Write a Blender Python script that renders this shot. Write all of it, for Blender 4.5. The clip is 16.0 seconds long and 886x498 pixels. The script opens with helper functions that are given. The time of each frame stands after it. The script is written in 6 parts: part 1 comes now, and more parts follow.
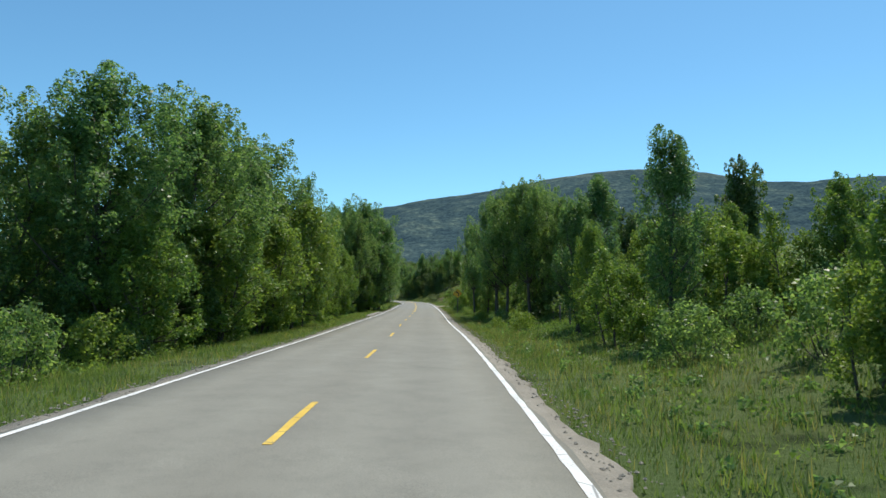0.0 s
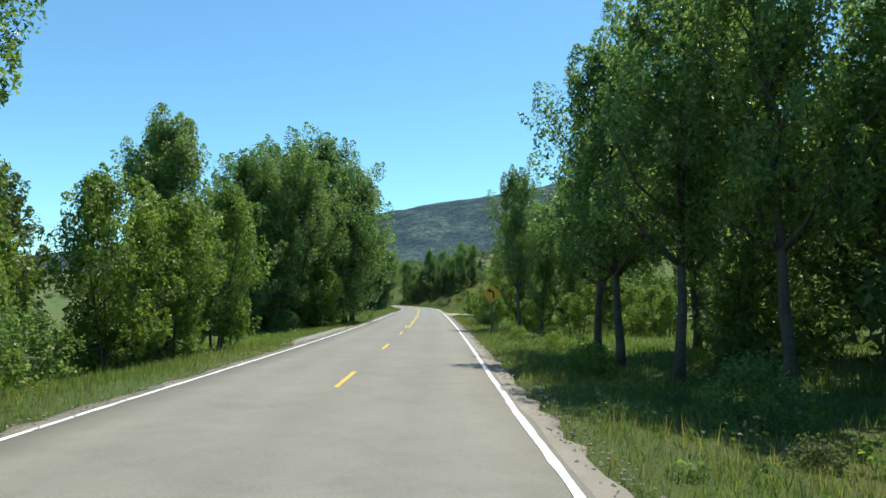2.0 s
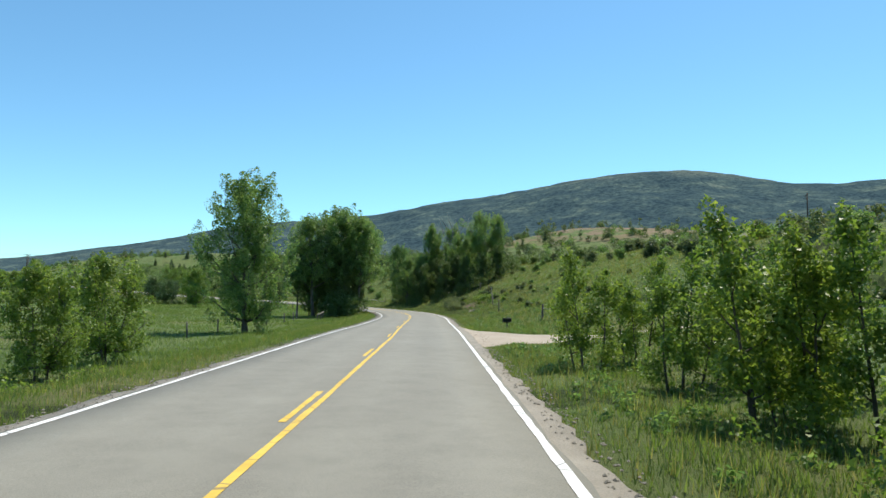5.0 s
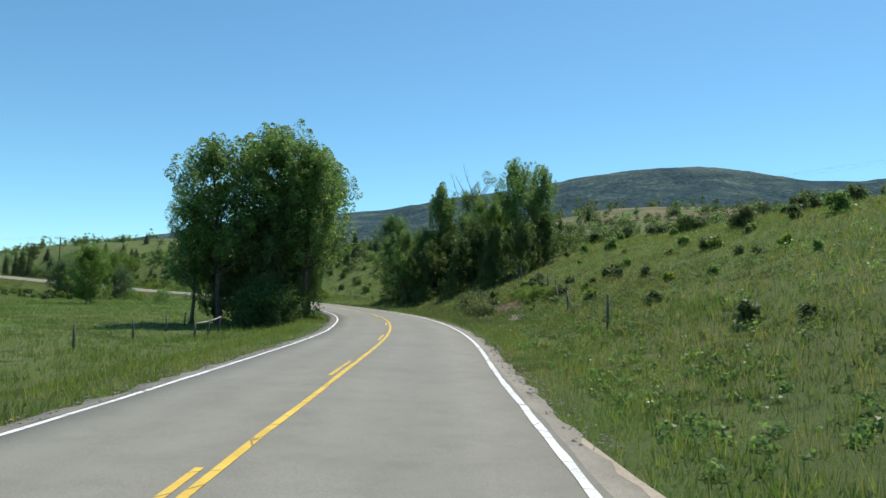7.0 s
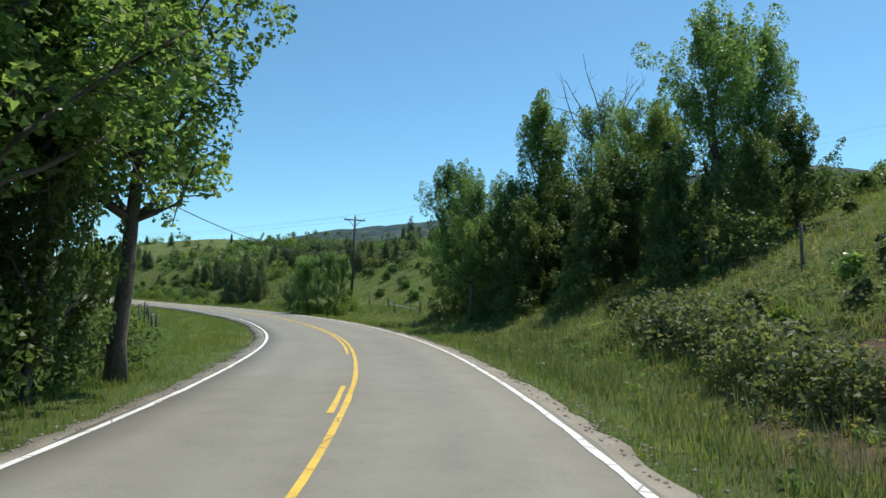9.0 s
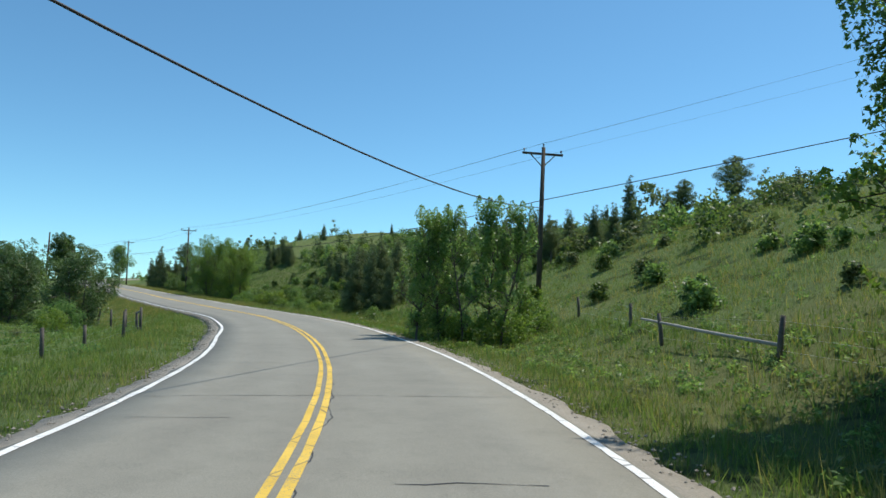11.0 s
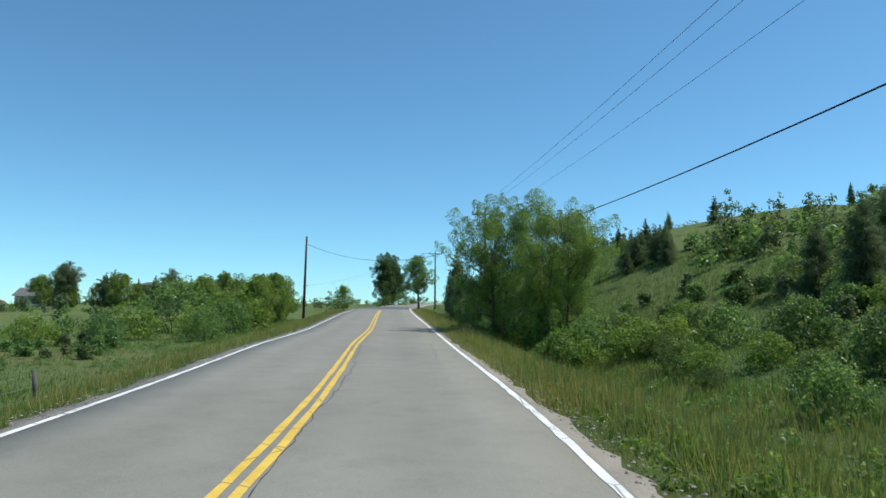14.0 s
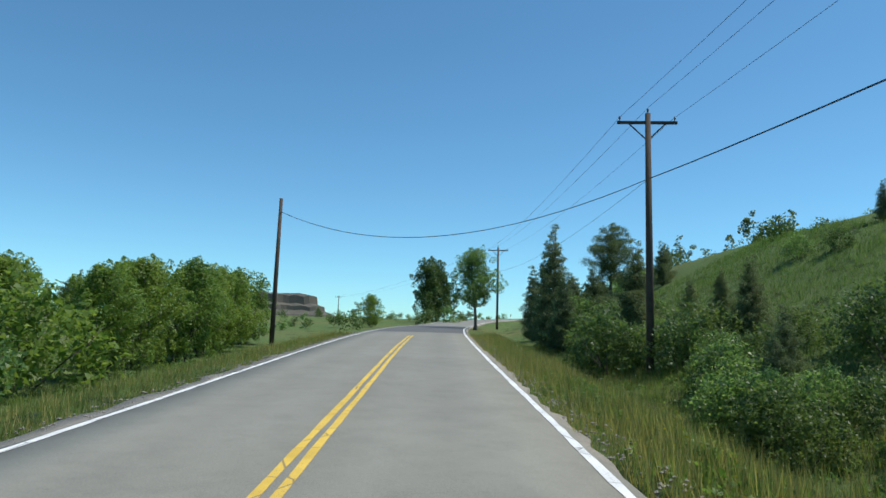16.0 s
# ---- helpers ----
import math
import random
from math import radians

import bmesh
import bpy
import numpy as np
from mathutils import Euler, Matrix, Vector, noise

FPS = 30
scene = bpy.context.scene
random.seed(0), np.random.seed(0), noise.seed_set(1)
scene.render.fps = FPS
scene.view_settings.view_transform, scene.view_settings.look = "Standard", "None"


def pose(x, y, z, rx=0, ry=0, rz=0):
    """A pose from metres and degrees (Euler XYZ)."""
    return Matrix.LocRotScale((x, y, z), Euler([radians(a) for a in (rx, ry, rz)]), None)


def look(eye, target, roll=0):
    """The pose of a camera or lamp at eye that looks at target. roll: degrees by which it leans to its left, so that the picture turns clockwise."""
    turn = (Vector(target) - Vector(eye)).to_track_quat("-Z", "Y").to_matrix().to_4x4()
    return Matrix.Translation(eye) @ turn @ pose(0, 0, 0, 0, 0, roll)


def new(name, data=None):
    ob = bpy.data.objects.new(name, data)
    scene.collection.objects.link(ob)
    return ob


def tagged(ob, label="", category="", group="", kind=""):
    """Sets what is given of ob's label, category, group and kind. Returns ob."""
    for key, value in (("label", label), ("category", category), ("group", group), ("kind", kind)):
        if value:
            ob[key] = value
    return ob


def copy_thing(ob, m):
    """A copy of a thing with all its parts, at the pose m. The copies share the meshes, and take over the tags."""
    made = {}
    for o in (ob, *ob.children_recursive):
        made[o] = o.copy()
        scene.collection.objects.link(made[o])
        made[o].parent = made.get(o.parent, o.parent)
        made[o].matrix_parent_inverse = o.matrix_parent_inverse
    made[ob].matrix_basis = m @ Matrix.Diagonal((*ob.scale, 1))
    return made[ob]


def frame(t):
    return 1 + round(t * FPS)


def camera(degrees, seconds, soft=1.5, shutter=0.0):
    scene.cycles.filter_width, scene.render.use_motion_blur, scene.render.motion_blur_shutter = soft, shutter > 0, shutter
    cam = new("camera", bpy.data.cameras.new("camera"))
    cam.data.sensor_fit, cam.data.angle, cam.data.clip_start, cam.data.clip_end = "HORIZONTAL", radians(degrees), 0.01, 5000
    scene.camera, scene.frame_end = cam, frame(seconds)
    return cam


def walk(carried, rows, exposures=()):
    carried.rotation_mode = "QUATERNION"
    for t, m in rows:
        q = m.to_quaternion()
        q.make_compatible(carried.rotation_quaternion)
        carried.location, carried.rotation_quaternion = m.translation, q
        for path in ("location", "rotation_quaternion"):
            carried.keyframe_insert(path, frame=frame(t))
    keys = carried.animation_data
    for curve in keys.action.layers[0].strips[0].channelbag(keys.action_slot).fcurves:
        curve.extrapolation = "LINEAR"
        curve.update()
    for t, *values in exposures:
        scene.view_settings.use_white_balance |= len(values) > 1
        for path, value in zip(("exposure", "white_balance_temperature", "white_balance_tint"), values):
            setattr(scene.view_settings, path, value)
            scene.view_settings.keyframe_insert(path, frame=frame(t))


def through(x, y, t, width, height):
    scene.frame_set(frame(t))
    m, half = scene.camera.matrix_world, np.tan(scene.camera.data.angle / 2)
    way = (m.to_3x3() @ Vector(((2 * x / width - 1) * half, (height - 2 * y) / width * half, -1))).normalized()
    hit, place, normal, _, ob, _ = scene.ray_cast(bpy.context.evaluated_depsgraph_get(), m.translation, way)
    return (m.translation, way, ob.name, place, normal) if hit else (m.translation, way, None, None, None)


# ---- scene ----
# ---------------------------------------------------------------- camera
cam = camera(65.5, 16.0, soft=1.5)


def ride(x, y, z, yaw, pitch, roll):
    """A pose from a place, a heading to the left of +y, an upward tilt and a lean."""
    return pose(x, y, z) @ pose(0, 0, 0, 0, 0, yaw) @ pose(0, 0, 0, 90 + pitch) @ pose(0, 0, 0, 0, 0, roll)


PATH = [
    (0, -0.000, 0.000, 1.700, -0.312, 3.633, 0.494),
    (0.5, -0.003, 9.774, 1.629, -0.120, 3.677, 0.781),
    (1, -0.033, 19.644, 1.559, -0.072, 3.916, 0.799),
    (1.5, -0.146, 29.576, 1.464, 0.411, 4.072, 0.570),
    (2, -0.349, 39.252, 1.376, 0.499, 4.003, 0.733),
    (2.5, -0.553, 48.879, 1.266, 0.302, 3.620, 1.121),
    (3, -0.698, 58.491, 1.175, 0.185, 4.004, 1.060),
    (3.5, -0.793, 68.047, 1.115, 0.387, 4.195, 0.865),
    (4, -0.935, 77.636, 1.081, 0.466, 3.967, 0.568),
    (4.5, -1.118, 87.440, 1.036, 0.799, 4.043, 0.624),
    (5, -1.350, 97.370, 0.999, 0.972, 4.087, 0.672),
    (5.5, -1.608, 107.331, 0.967, 1.073, 4.101, 0.644),
    (6, -1.876, 117.274, 0.935, 1.109, 4.089, 0.473),
    (6.5, -2.152, 127.111, 0.898, 1.459, 4.356, 0.152),
    (7, -2.497, 136.818, 0.837, 1.802, 3.788, 1.209),
    (7.5, -2.893, 146.483, 0.774, 2.368, 4.159, 0.719),
    (8, -3.398, 156.058, 0.776, 3.335, 4.231, 1.338),
    (8.5, -4.133, 165.598, 0.795, 5.152, 4.439, 0.907),
    (9, -5.267, 174.785, 0.812, 8.225, 4.418, 0.701),
    (9.5, -6.858, 183.605, 0.844, 11.554, 4.503, 0.706),
    (10, -8.951, 192.172, 0.881, 15.236, 4.498, 0.726),
    (10.5, -11.595, 200.506, 0.911, 19.215, 4.379, 0.815),
    (11, -14.847, 208.643, 0.930, 23.612, 4.639, 1.132),
    (11.5, -18.789, 216.511, 1.033, 28.847, 4.756, 0.812),
    (12, -23.421, 223.968, 1.203, 33.925, 5.001, 0.855),
    (12.5, -28.751, 231.034, 1.376, 38.732, 5.211, 0.890),
    (13, -34.660, 237.661, 1.569, 43.550, 5.448, 0.877),
    (13.5, -41.145, 243.879, 1.747, 47.995, 5.472, 0.759),
    (14, -48.103, 249.655, 1.941, 51.593, 6.004, 0.326),
    (14.5, -55.392, 255.033, 2.177, 54.299, 6.436, 0.113),
    (15, -62.843, 260.188, 2.489, 55.435, 6.624, 0.727),
    (15.5, -70.430, 265.279, 2.816, 55.559, 6.400, 0.857),
    (16, -78.029, 270.384, 3.173, 55.532, 7.179, 1.515),
]
EXPOSURES = [(0, 0.04, 6750, 7), (1.5, 0.32, 6750, 7), (4.2, 0.40, 7000, 9), (6.3, 0.02, 6750, 8), (8.5, 0.06, 6950, 9), (11, 0.02, 6650, 8), (13, 0.0, 6550, 8), (16, -0.08, 6450, 8)]
walk(cam, [(t, ride(*p)) for t, *p in PATH], EXPOSURES)

# ---------------------------------------------------------------- sky and sun
SUN_AZ, SUN_EL = 34.0, 62.0          # degrees clockwise from +y, and above the horizon
world = bpy.data.worlds.new("clear_sky")
scene.world = world
world.use_nodes = True
wn = world.node_tree.nodes
sky = wn.new("ShaderNodeTexSky")
sky.sky_type = "NISHITA"
sky.sun_disc = False
sky.sun_elevation = radians(SUN_EL)
sky.sun_rotation = radians(SUN_AZ)
sky.altitude = 1600
sky.air_density = 1.0
sky.dust_density = 0.9
sky.ozone_density = 1.6
wn["Background"].inputs["Strength"].default_value = 0.15
hue = wn.new("ShaderNodeMix")
hue.data_type, hue.blend_type = "RGBA", "MULTIPLY"
hue.inputs[0].default_value = 1.0
hue.inputs[7].default_value = (0.62, 0.995, 1.08, 1)      # the clear mountain air is a purer blue
world.node_tree.links.new(sky.outputs[0], hue.inputs[6])
world.node_tree.links.new(hue.outputs[2], wn["Background"].inputs["Color"])

sun = new("sun", bpy.data.lights.new("sun", "SUN"))
sun.data.energy = 4.6
sun.data.angle = radians(0.53)
sun.data.color = (1.0, 0.95, 0.87)
az, el = radians(SUN_AZ), radians(SUN_EL)
sun_way = Vector((math.sin(az) * math.cos(el), math.cos(az) * math.cos(el), math.sin(el)))
sun.matrix_basis = look(sun_way * 300, (0, 0, 0))

# ---------------------------------------------------------------- materials


def material(name, build):
    m = bpy.data.materials.new(name)
    m.use_nodes = True
    t = m.node_tree
    build(t, t.nodes, t.links, t.nodes["Principled BSDF"])
    return m


def ramp(nodes, links, src, stops):
    r = nodes.new("ShaderNodeValToRGB")
    while len(r.color_ramp.elements) < len(stops):
        r.color_ramp.elements.new(0.5)
    for e, (p, c) in zip(r.color_ramp.elements, stops):
        e.position, e.color = p, (*c, 1)
    links.new(src, r.inputs[0])
    return r.outputs[0]


def noisy(nodes, links, scale, detail=4, rough=0.6, stretch=None, world_space=True):
    n = nodes.new("ShaderNodeTexNoise")
    n.inputs["Scale"].default_value, n.inputs["Detail"].default_value, n.inputs["Roughness"].default_value = scale, detail, rough
    src = nodes.new("ShaderNodeNewGeometry").outputs["Position"] if world_space else nodes.new("ShaderNodeTexCoord").outputs["Object"]
    if stretch:
        v = nodes.new("ShaderNodeVectorMath")
        v.operation = "MULTIPLY"
        v.inputs[1].default_value = stretch
        links.new(src, v.inputs[0])
        src = v.outputs[0]
    links.new(src, n.inputs["Vector"])
    return n.outputs["Fac"]


def mixed(nodes, links, fac, a, b, how="MIX"):
    n = nodes.new("ShaderNodeMix")
    n.data_type, n.blend_type = "RGBA", how
    for sock, v in ((n.inputs[0], fac), (n.inputs[6], a), (n.inputs[7], b)):
        if isinstance(v, (int, float)):
            sock.default_value = v
        elif isinstance(v, tuple):
            sock.default_value = (*v, 1)
        else:
            links.new(v, sock)
    return n.outputs[2]


def bumped(nodes, links, shader, src, strength, distance=0.02):
    b = nodes.new("ShaderNodeBump")
    b.inputs["Strength"].default_value, b.inputs["Distance"].default_value = strength, distance
    links.new(src, b.inputs["Height"])
    links.new(b.outputs[0], shader.inputs["Normal"])


def rough_paint(name, dark, light, scale=3.0, rough=0.85, grain=60.0, bump=0.3, metal=0.0, local=False):
    """A matt surface: broad blotches between two colours, with fine grain and relief."""
    def build(t, n, l, p):
        broad = ramp(n, l, noisy(n, l, scale, 5, 0.6, world_space=not local), [(0.3, dark), (0.7, light)])
        fine = noisy(n, l, grain, 3, 0.7, world_space=not local)
        col = mixed(n, l, 0.35, broad, ramp(n, l, fine, [(0.3, tuple(0.55 * c for c in dark)), (0.7, tuple(min(1, 1.25 * c) for c in light))]))
        l.new(col, p.inputs["Base Color"])
        p.inputs["Roughness"].default_value, p.inputs["Metallic"].default_value = rough, metal
        bumped(n, l, p, fine, bump)
    return material(name, build)


def road_paint(name, dark, light):
    """Traffic paint over stone chips, worn through to the asphalt in specks and along hair cracks."""
    def build(t, n, l, p):
        col = ramp(n, l, noisy(n, l, 1.3, 5, 0.65), [(0.3, dark), (0.7, light)])
        chips = noisy(n, l, 45.0, 3, 0.75)
        tired = noisy(n, l, 0.7, 5, 0.7)
        wear = n.new("ShaderNodeMath")
        wear.operation = "MULTIPLY_ADD"
        wear.inputs[1].default_value = 0.55
        l.new(tired, wear.inputs[0])
        l.new(chips, wear.inputs[2])
        gone = ramp(n, l, wear.outputs[0], [(0.86, (0, 0, 0)), (0.97, (0.85, 0.85, 0.85))])
        crackle = n.new("ShaderNodeTexVoronoi")
        crackle.feature = "DISTANCE_TO_EDGE"
        crackle.inputs["Scale"].default_value = 0.9
        l.new(n.new("ShaderNodeNewGeometry").outputs["Position"], crackle.inputs["Vector"])
        split = ramp(n, l, crackle.outputs["Distance"], [(0.006, (0.7, 0.7, 0.7)), (0.014, (0, 0, 0))])
        col = mixed(n, l, gone, col, (0.20, 0.198, 0.18))
        l.new(mixed(n, l, split, col, (0.09, 0.088, 0.08)), p.inputs["Base Color"])
        p.inputs["Roughness"].default_value = 0.75
        bumped(n, l, p, chips, 0.4, 0.006)
    return material(name, build)


def leafy(name, shade, body, sunny, gloss=0.42, through=0.5):
    """Foliage: each leaf its own tint, each plant a little its own; light passes through."""
    def build(t, n, l, p):
        geo, obj = n.new("ShaderNodeNewGeometry"), n.new("ShaderNodeObjectInfo")
        own = ramp(n, l, geo.outputs["Random Per Island"], [(0.0, shade), (0.5, body), (1.0, sunny)])
        patch = ramp(n, l, noisy(n, l, 0.9, 3, 0.6), [(0.35, (0.72, 0.78, 0.7)), (0.7, (1.12, 1.08, 0.95))])
        plant = ramp(n, l, obj.outputs["Random"], [(0.0, (0.8, 0.88, 0.85)), (1.0, (1.15, 1.08, 0.95))])
        col = mixed(n, l, 1.0, mixed(n, l, 1.0, own, patch, "MULTIPLY"), plant, "MULTIPLY")
        l.new(col, p.inputs["Base Color"])
        p.inputs["Roughness"].default_value = gloss + 0.08
        p.inputs["Specular IOR Level"].default_value = 0.28
        tr = n.new("ShaderNodeBsdfTranslucent")
        l.new(mixed(n, l, 1.0, col, (1.32, 1.36, 0.82), "MULTIPLY"), tr.inputs["Color"])
        mx = n.new("ShaderNodeMixShader")
        mx.inputs[0].default_value = through
        l.new(p.outputs[0], mx.inputs[1])
        l.new(tr.outputs[0], mx.inputs[2])
        l.new(mx.outputs[0], n["Material Output"].inputs["Surface"])
    return material(name, build)


def asphalt_build(t, n, l, p):
    """Chip seal: pale where the wheels run, darker in the middle of each lane and along the edges, with stains."""
    lat = n.new("ShaderNodeAttribute")
    lat.attribute_name = "lat"
    across = n.new("ShaderNodeMath")
    across.operation = "MULTIPLY_ADD"
    across.inputs[1].default_value, across.inputs[2].default_value = 1 / 7.6, 0.5
    l.new(lat.outputs["Fac"], across.inputs[0])
    lanes = ramp(n, l, across.outputs[0], [(0.02, (0.88, 0.87, 0.85)), (0.17, (1.05, 1.05, 1.05)), (0.28, (0.93, 0.93, 0.93)), (0.39, (1.05, 1.05, 1.05)), (0.5, (0.92, 0.91, 0.90)),
                                           (0.61, (1.05, 1.05, 1.05)), (0.72, (0.93, 0.93, 0.93)), (0.83, (1.05, 1.05, 1.05)), (0.98, (0.88, 0.87, 0.85))])
    broad = ramp(n, l, noisy(n, l, 0.25, 5, 0.6), [(0.3, (0.188, 0.181, 0.150)), (0.7, (0.246, 0.238, 0.198))])
    chips = noisy(n, l, 70.0, 2, 0.7)
    col = mixed(n, l, 0.45, broad, ramp(n, l, chips, [(0.3, (0.128, 0.124, 0.106)), (0.7, (0.342, 0.331, 0.280))]))
    stain = ramp(n, l, noisy(n, l, 1.4, 6, 0.7), [(0.30, (0.80, 0.80, 0.80)), (0.55, (1, 1, 1))])
    col = mixed(n, l, ramp(n, l, noisy(n, l, 0.5, 4, 0.6), [(0.25, (0.4, 0.4, 0.4)), (0.7, (1, 1, 1))]), col, mixed(n, l, 1.0, col, lanes, "MULTIPLY"))
    l.new(mixed(n, l, 0.7, col, stain, "MULTIPLY"), p.inputs["Base Color"])
    p.inputs["Roughness"].default_value = 0.9
    bumped(n, l, p, chips, 0.4, 0.006)


def ground_build(t, n, l, p):
    """Grass turf: green and straw patches, with bare reddish earth on the upper slopes."""
    fine = noisy(n, l, 9.0, 8, 0.8)
    green = ramp(n, l, fine, [(0.25, (0.062, 0.100, 0.032)), (0.55, (0.112, 0.162, 0.054)), (0.8, (0.175, 0.212, 0.088))])
    straw = ramp(n, l, noisy(n, l, 2.2, 6, 0.75), [(0.3, (0.10, 0.11, 0.035)), (0.7, (0.24, 0.20, 0.095))])
    col = mixed(n, l, ramp(n, l, noisy(n, l, 0.06, 5, 0.6), [(0.45, (0, 0, 0)), (0.72, (0.75, 0.75, 0.75))]), green, straw)
    scrub = ramp(n, l, noisy(n, l, 0.35, 4, 0.7), [(0.56, (0, 0, 0)), (0.64, (0.8, 0.8, 0.8))])
    col = mixed(n, l, scrub, col, (0.026, 0.040, 0.014))
    apart = n.new("ShaderNodeVectorMath")
    apart.operation = "DISTANCE"
    l.new(n.new("ShaderNodeNewGeometry").outputs["Position"], apart.inputs[0])
    apart.inputs[1].default_value = (42, 292, 12)
    scar = n.new("ShaderNodeMapRange")
    scar.inputs["From Min"].default_value, scar.inputs["From Max"].default_value = 48, 18
    l.new(apart.outputs["Value"], scar.inputs["Value"])
    bare = n.new("ShaderNodeMath")
    bare.operation = "MULTIPLY"
    l.new(scar.outputs["Result"], bare.inputs[0])
    l.new(ramp(n, l, noisy(n, l, 0.12, 5, 0.7), [(0.42, (0, 0, 0)), (0.54, (0.9, 0.9, 0.9))]), bare.inputs[1])
    col = mixed(n, l, bare.outputs[0], col, ramp(n, l, fine, [(0.3, (0.17, 0.11, 0.08)), (0.7, (0.30, 0.21, 0.155))]))
    near = n.new("ShaderNodeVectorMath")
    near.operation = "DISTANCE"
    l.new(n.new("ShaderNodeNewGeometry").outputs["Position"], near.inputs[0])
    near.inputs[1].default_value = (0.9, 184.9, 0.1)
    slip = n.new("ShaderNodeMapRange")
    slip.inputs["From Min"].default_value, slip.inputs["From Max"].default_value = 5.2, 2.6
    l.new(near.outputs["Value"], slip.inputs["Value"])
    soil = n.new("ShaderNodeMath")
    soil.operation = "MULTIPLY"
    l.new(slip.outputs["Result"], soil.inputs[0])
    l.new(ramp(n, l, noisy(n, l, 0.8, 5, 0.7), [(0.36, (0, 0, 0)), (0.48, (1, 1, 1))]), soil.inputs[1])
    col = mixed(n, l, soil.outputs[0], col, ramp(n, l, noisy(n, l, 3.0, 6, 0.75), [(0.3, (0.10, 0.062, 0.048)), (0.7, (0.23, 0.155, 0.125))]))
    l.new(col, p.inputs["Base Color"])
    p.inputs["Roughness"].default_value = 0.95
    p.inputs["Specular IOR Level"].default_value = 0.1
    bumped(n, l, p, fine, 0.8, 0.12)


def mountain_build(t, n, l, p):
    """Far slopes: pine woods broken by grassy clearings and rock, with blue distance haze painted into their colours.
    """
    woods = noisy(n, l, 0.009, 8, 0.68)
    # greens shifted towards blue-grey, standing in for the haze of distance
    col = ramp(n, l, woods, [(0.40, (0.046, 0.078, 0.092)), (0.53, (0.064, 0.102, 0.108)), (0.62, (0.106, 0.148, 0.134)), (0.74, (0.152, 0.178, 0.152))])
    height = n.new("ShaderNodeSeparateXYZ")
    l.new(n.new("ShaderNodeNewGeometry").outputs["Position"], height.inputs[0])
    top = n.new("ShaderNodeMapRange")
    top.inputs["From Min"].default_value, top.inputs["From Max"].default_value = 520, 620
    l.new(height.outputs["Z"], top.inputs["Value"])
    mead = n.new("ShaderNodeMath")
    mead.operation = "MULTIPLY"
    l.new(top.outputs["Result"], mead.inputs[0])
    l.new(ramp(n, l, noisy(n, l, 0.004, 5, 0.65), [(0.38, (0, 0, 0)), (0.5, (1, 1, 1))]), mead.inputs[1])
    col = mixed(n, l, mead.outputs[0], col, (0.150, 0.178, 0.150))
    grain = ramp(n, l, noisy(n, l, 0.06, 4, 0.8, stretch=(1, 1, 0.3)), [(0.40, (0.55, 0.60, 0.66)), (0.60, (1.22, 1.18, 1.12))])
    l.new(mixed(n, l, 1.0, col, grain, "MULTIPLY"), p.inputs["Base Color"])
    p.inputs["Roughness"].default_value = 1.0
    p.inputs["Specular IOR Level"].default_value = 0.0


ASPHALT = material("chip_seal_asphalt", asphalt_build)
PATCH = rough_paint("fresh_asphalt", (0.085, 0.085, 0.085), (0.13, 0.13, 0.125), 0.6, 0.9, 70)
TAR = rough_paint("crack_tar", (0.02, 0.02, 0.02), (0.045, 0.043, 0.04), 2, 0.6, 40)
GROUND = material("turf", ground_build)
MOUNTAIN = material("haze_tinted_forest_slope", mountain_build)
MESA = rough_paint("mesa_rock", (0.075, 0.075, 0.062), (0.14, 0.125, 0.10), 0.03, 1.0, 0.4)
REDROCK = rough_paint("red_rock", (0.07, 0.075, 0.045), (0.15, 0.10, 0.075), 0.05, 1.0, 0.5)
GRAVEL = rough_paint("beige_gravel", (0.205, 0.185, 0.150), (0.34, 0.308, 0.255), 1.1, 0.95, 35, 0.9)
DIRT = rough_paint("pale_dirt", (0.30, 0.24, 0.18), (0.44, 0.38, 0.30), 0.7, 0.95, 18, 0.8)
WHITE = road_paint("worn_white_paint", (0.60, 0.60, 0.58), (0.80, 0.80, 0.78))
YELLOW = road_paint("worn_yellow_paint", (0.56, 0.36, 0.045), (0.78, 0.53, 0.08))
BARK = rough_paint("grey_bark", (0.055, 0.045, 0.035), (0.15, 0.13, 0.105), 2.5, 0.95, 14, 1.0)
DEADWOOD = rough_paint("bleached_wood", (0.26, 0.24, 0.21), (0.42, 0.39, 0.35), 3, 0.9, 20, 0.6)
POLEWOOD = rough_paint("creosoted_pole", (0.045, 0.032, 0.024), (0.10, 0.075, 0.055), 1.5, 0.9, 25, 0.6)
POST = rough_paint("weathered_post", (0.06, 0.052, 0.045), (0.17, 0.15, 0.13), 2.5, 0.95, 25, 0.7)
STEEL = rough_paint("galvanised_steel", (0.36, 0.37, 0.37), (0.55, 0.56, 0.56), 2, 0.45, 60, 0.1, 0.8)
CABLE = rough_paint("black_cable", (0.012, 0.012, 0.013), (0.03, 0.03, 0.032), 2, 0.6, 30, 0.1)
PORCELAIN = rough_paint("insulator_glaze", (0.10, 0.07, 0.06), (0.16, 0.12, 0.10), 4, 0.25, 40, 0.05)
SIGNYELLOW = rough_paint("sign_yellow", (0.62, 0.30, 0.012), (0.72, 0.37, 0.02), 2, 0.45, 30, 0.05)
SIGNBLACK = rough_paint("sign_black", (0.012, 0.012, 0.012), (0.022, 0.022, 0.022), 2, 0.5, 30, 0.05)
BLACKBOX = rough_paint("black_plastic", (0.012, 0.013, 0.014), (0.03, 0.032, 0.033), 2, 0.4, 30, 0.1)
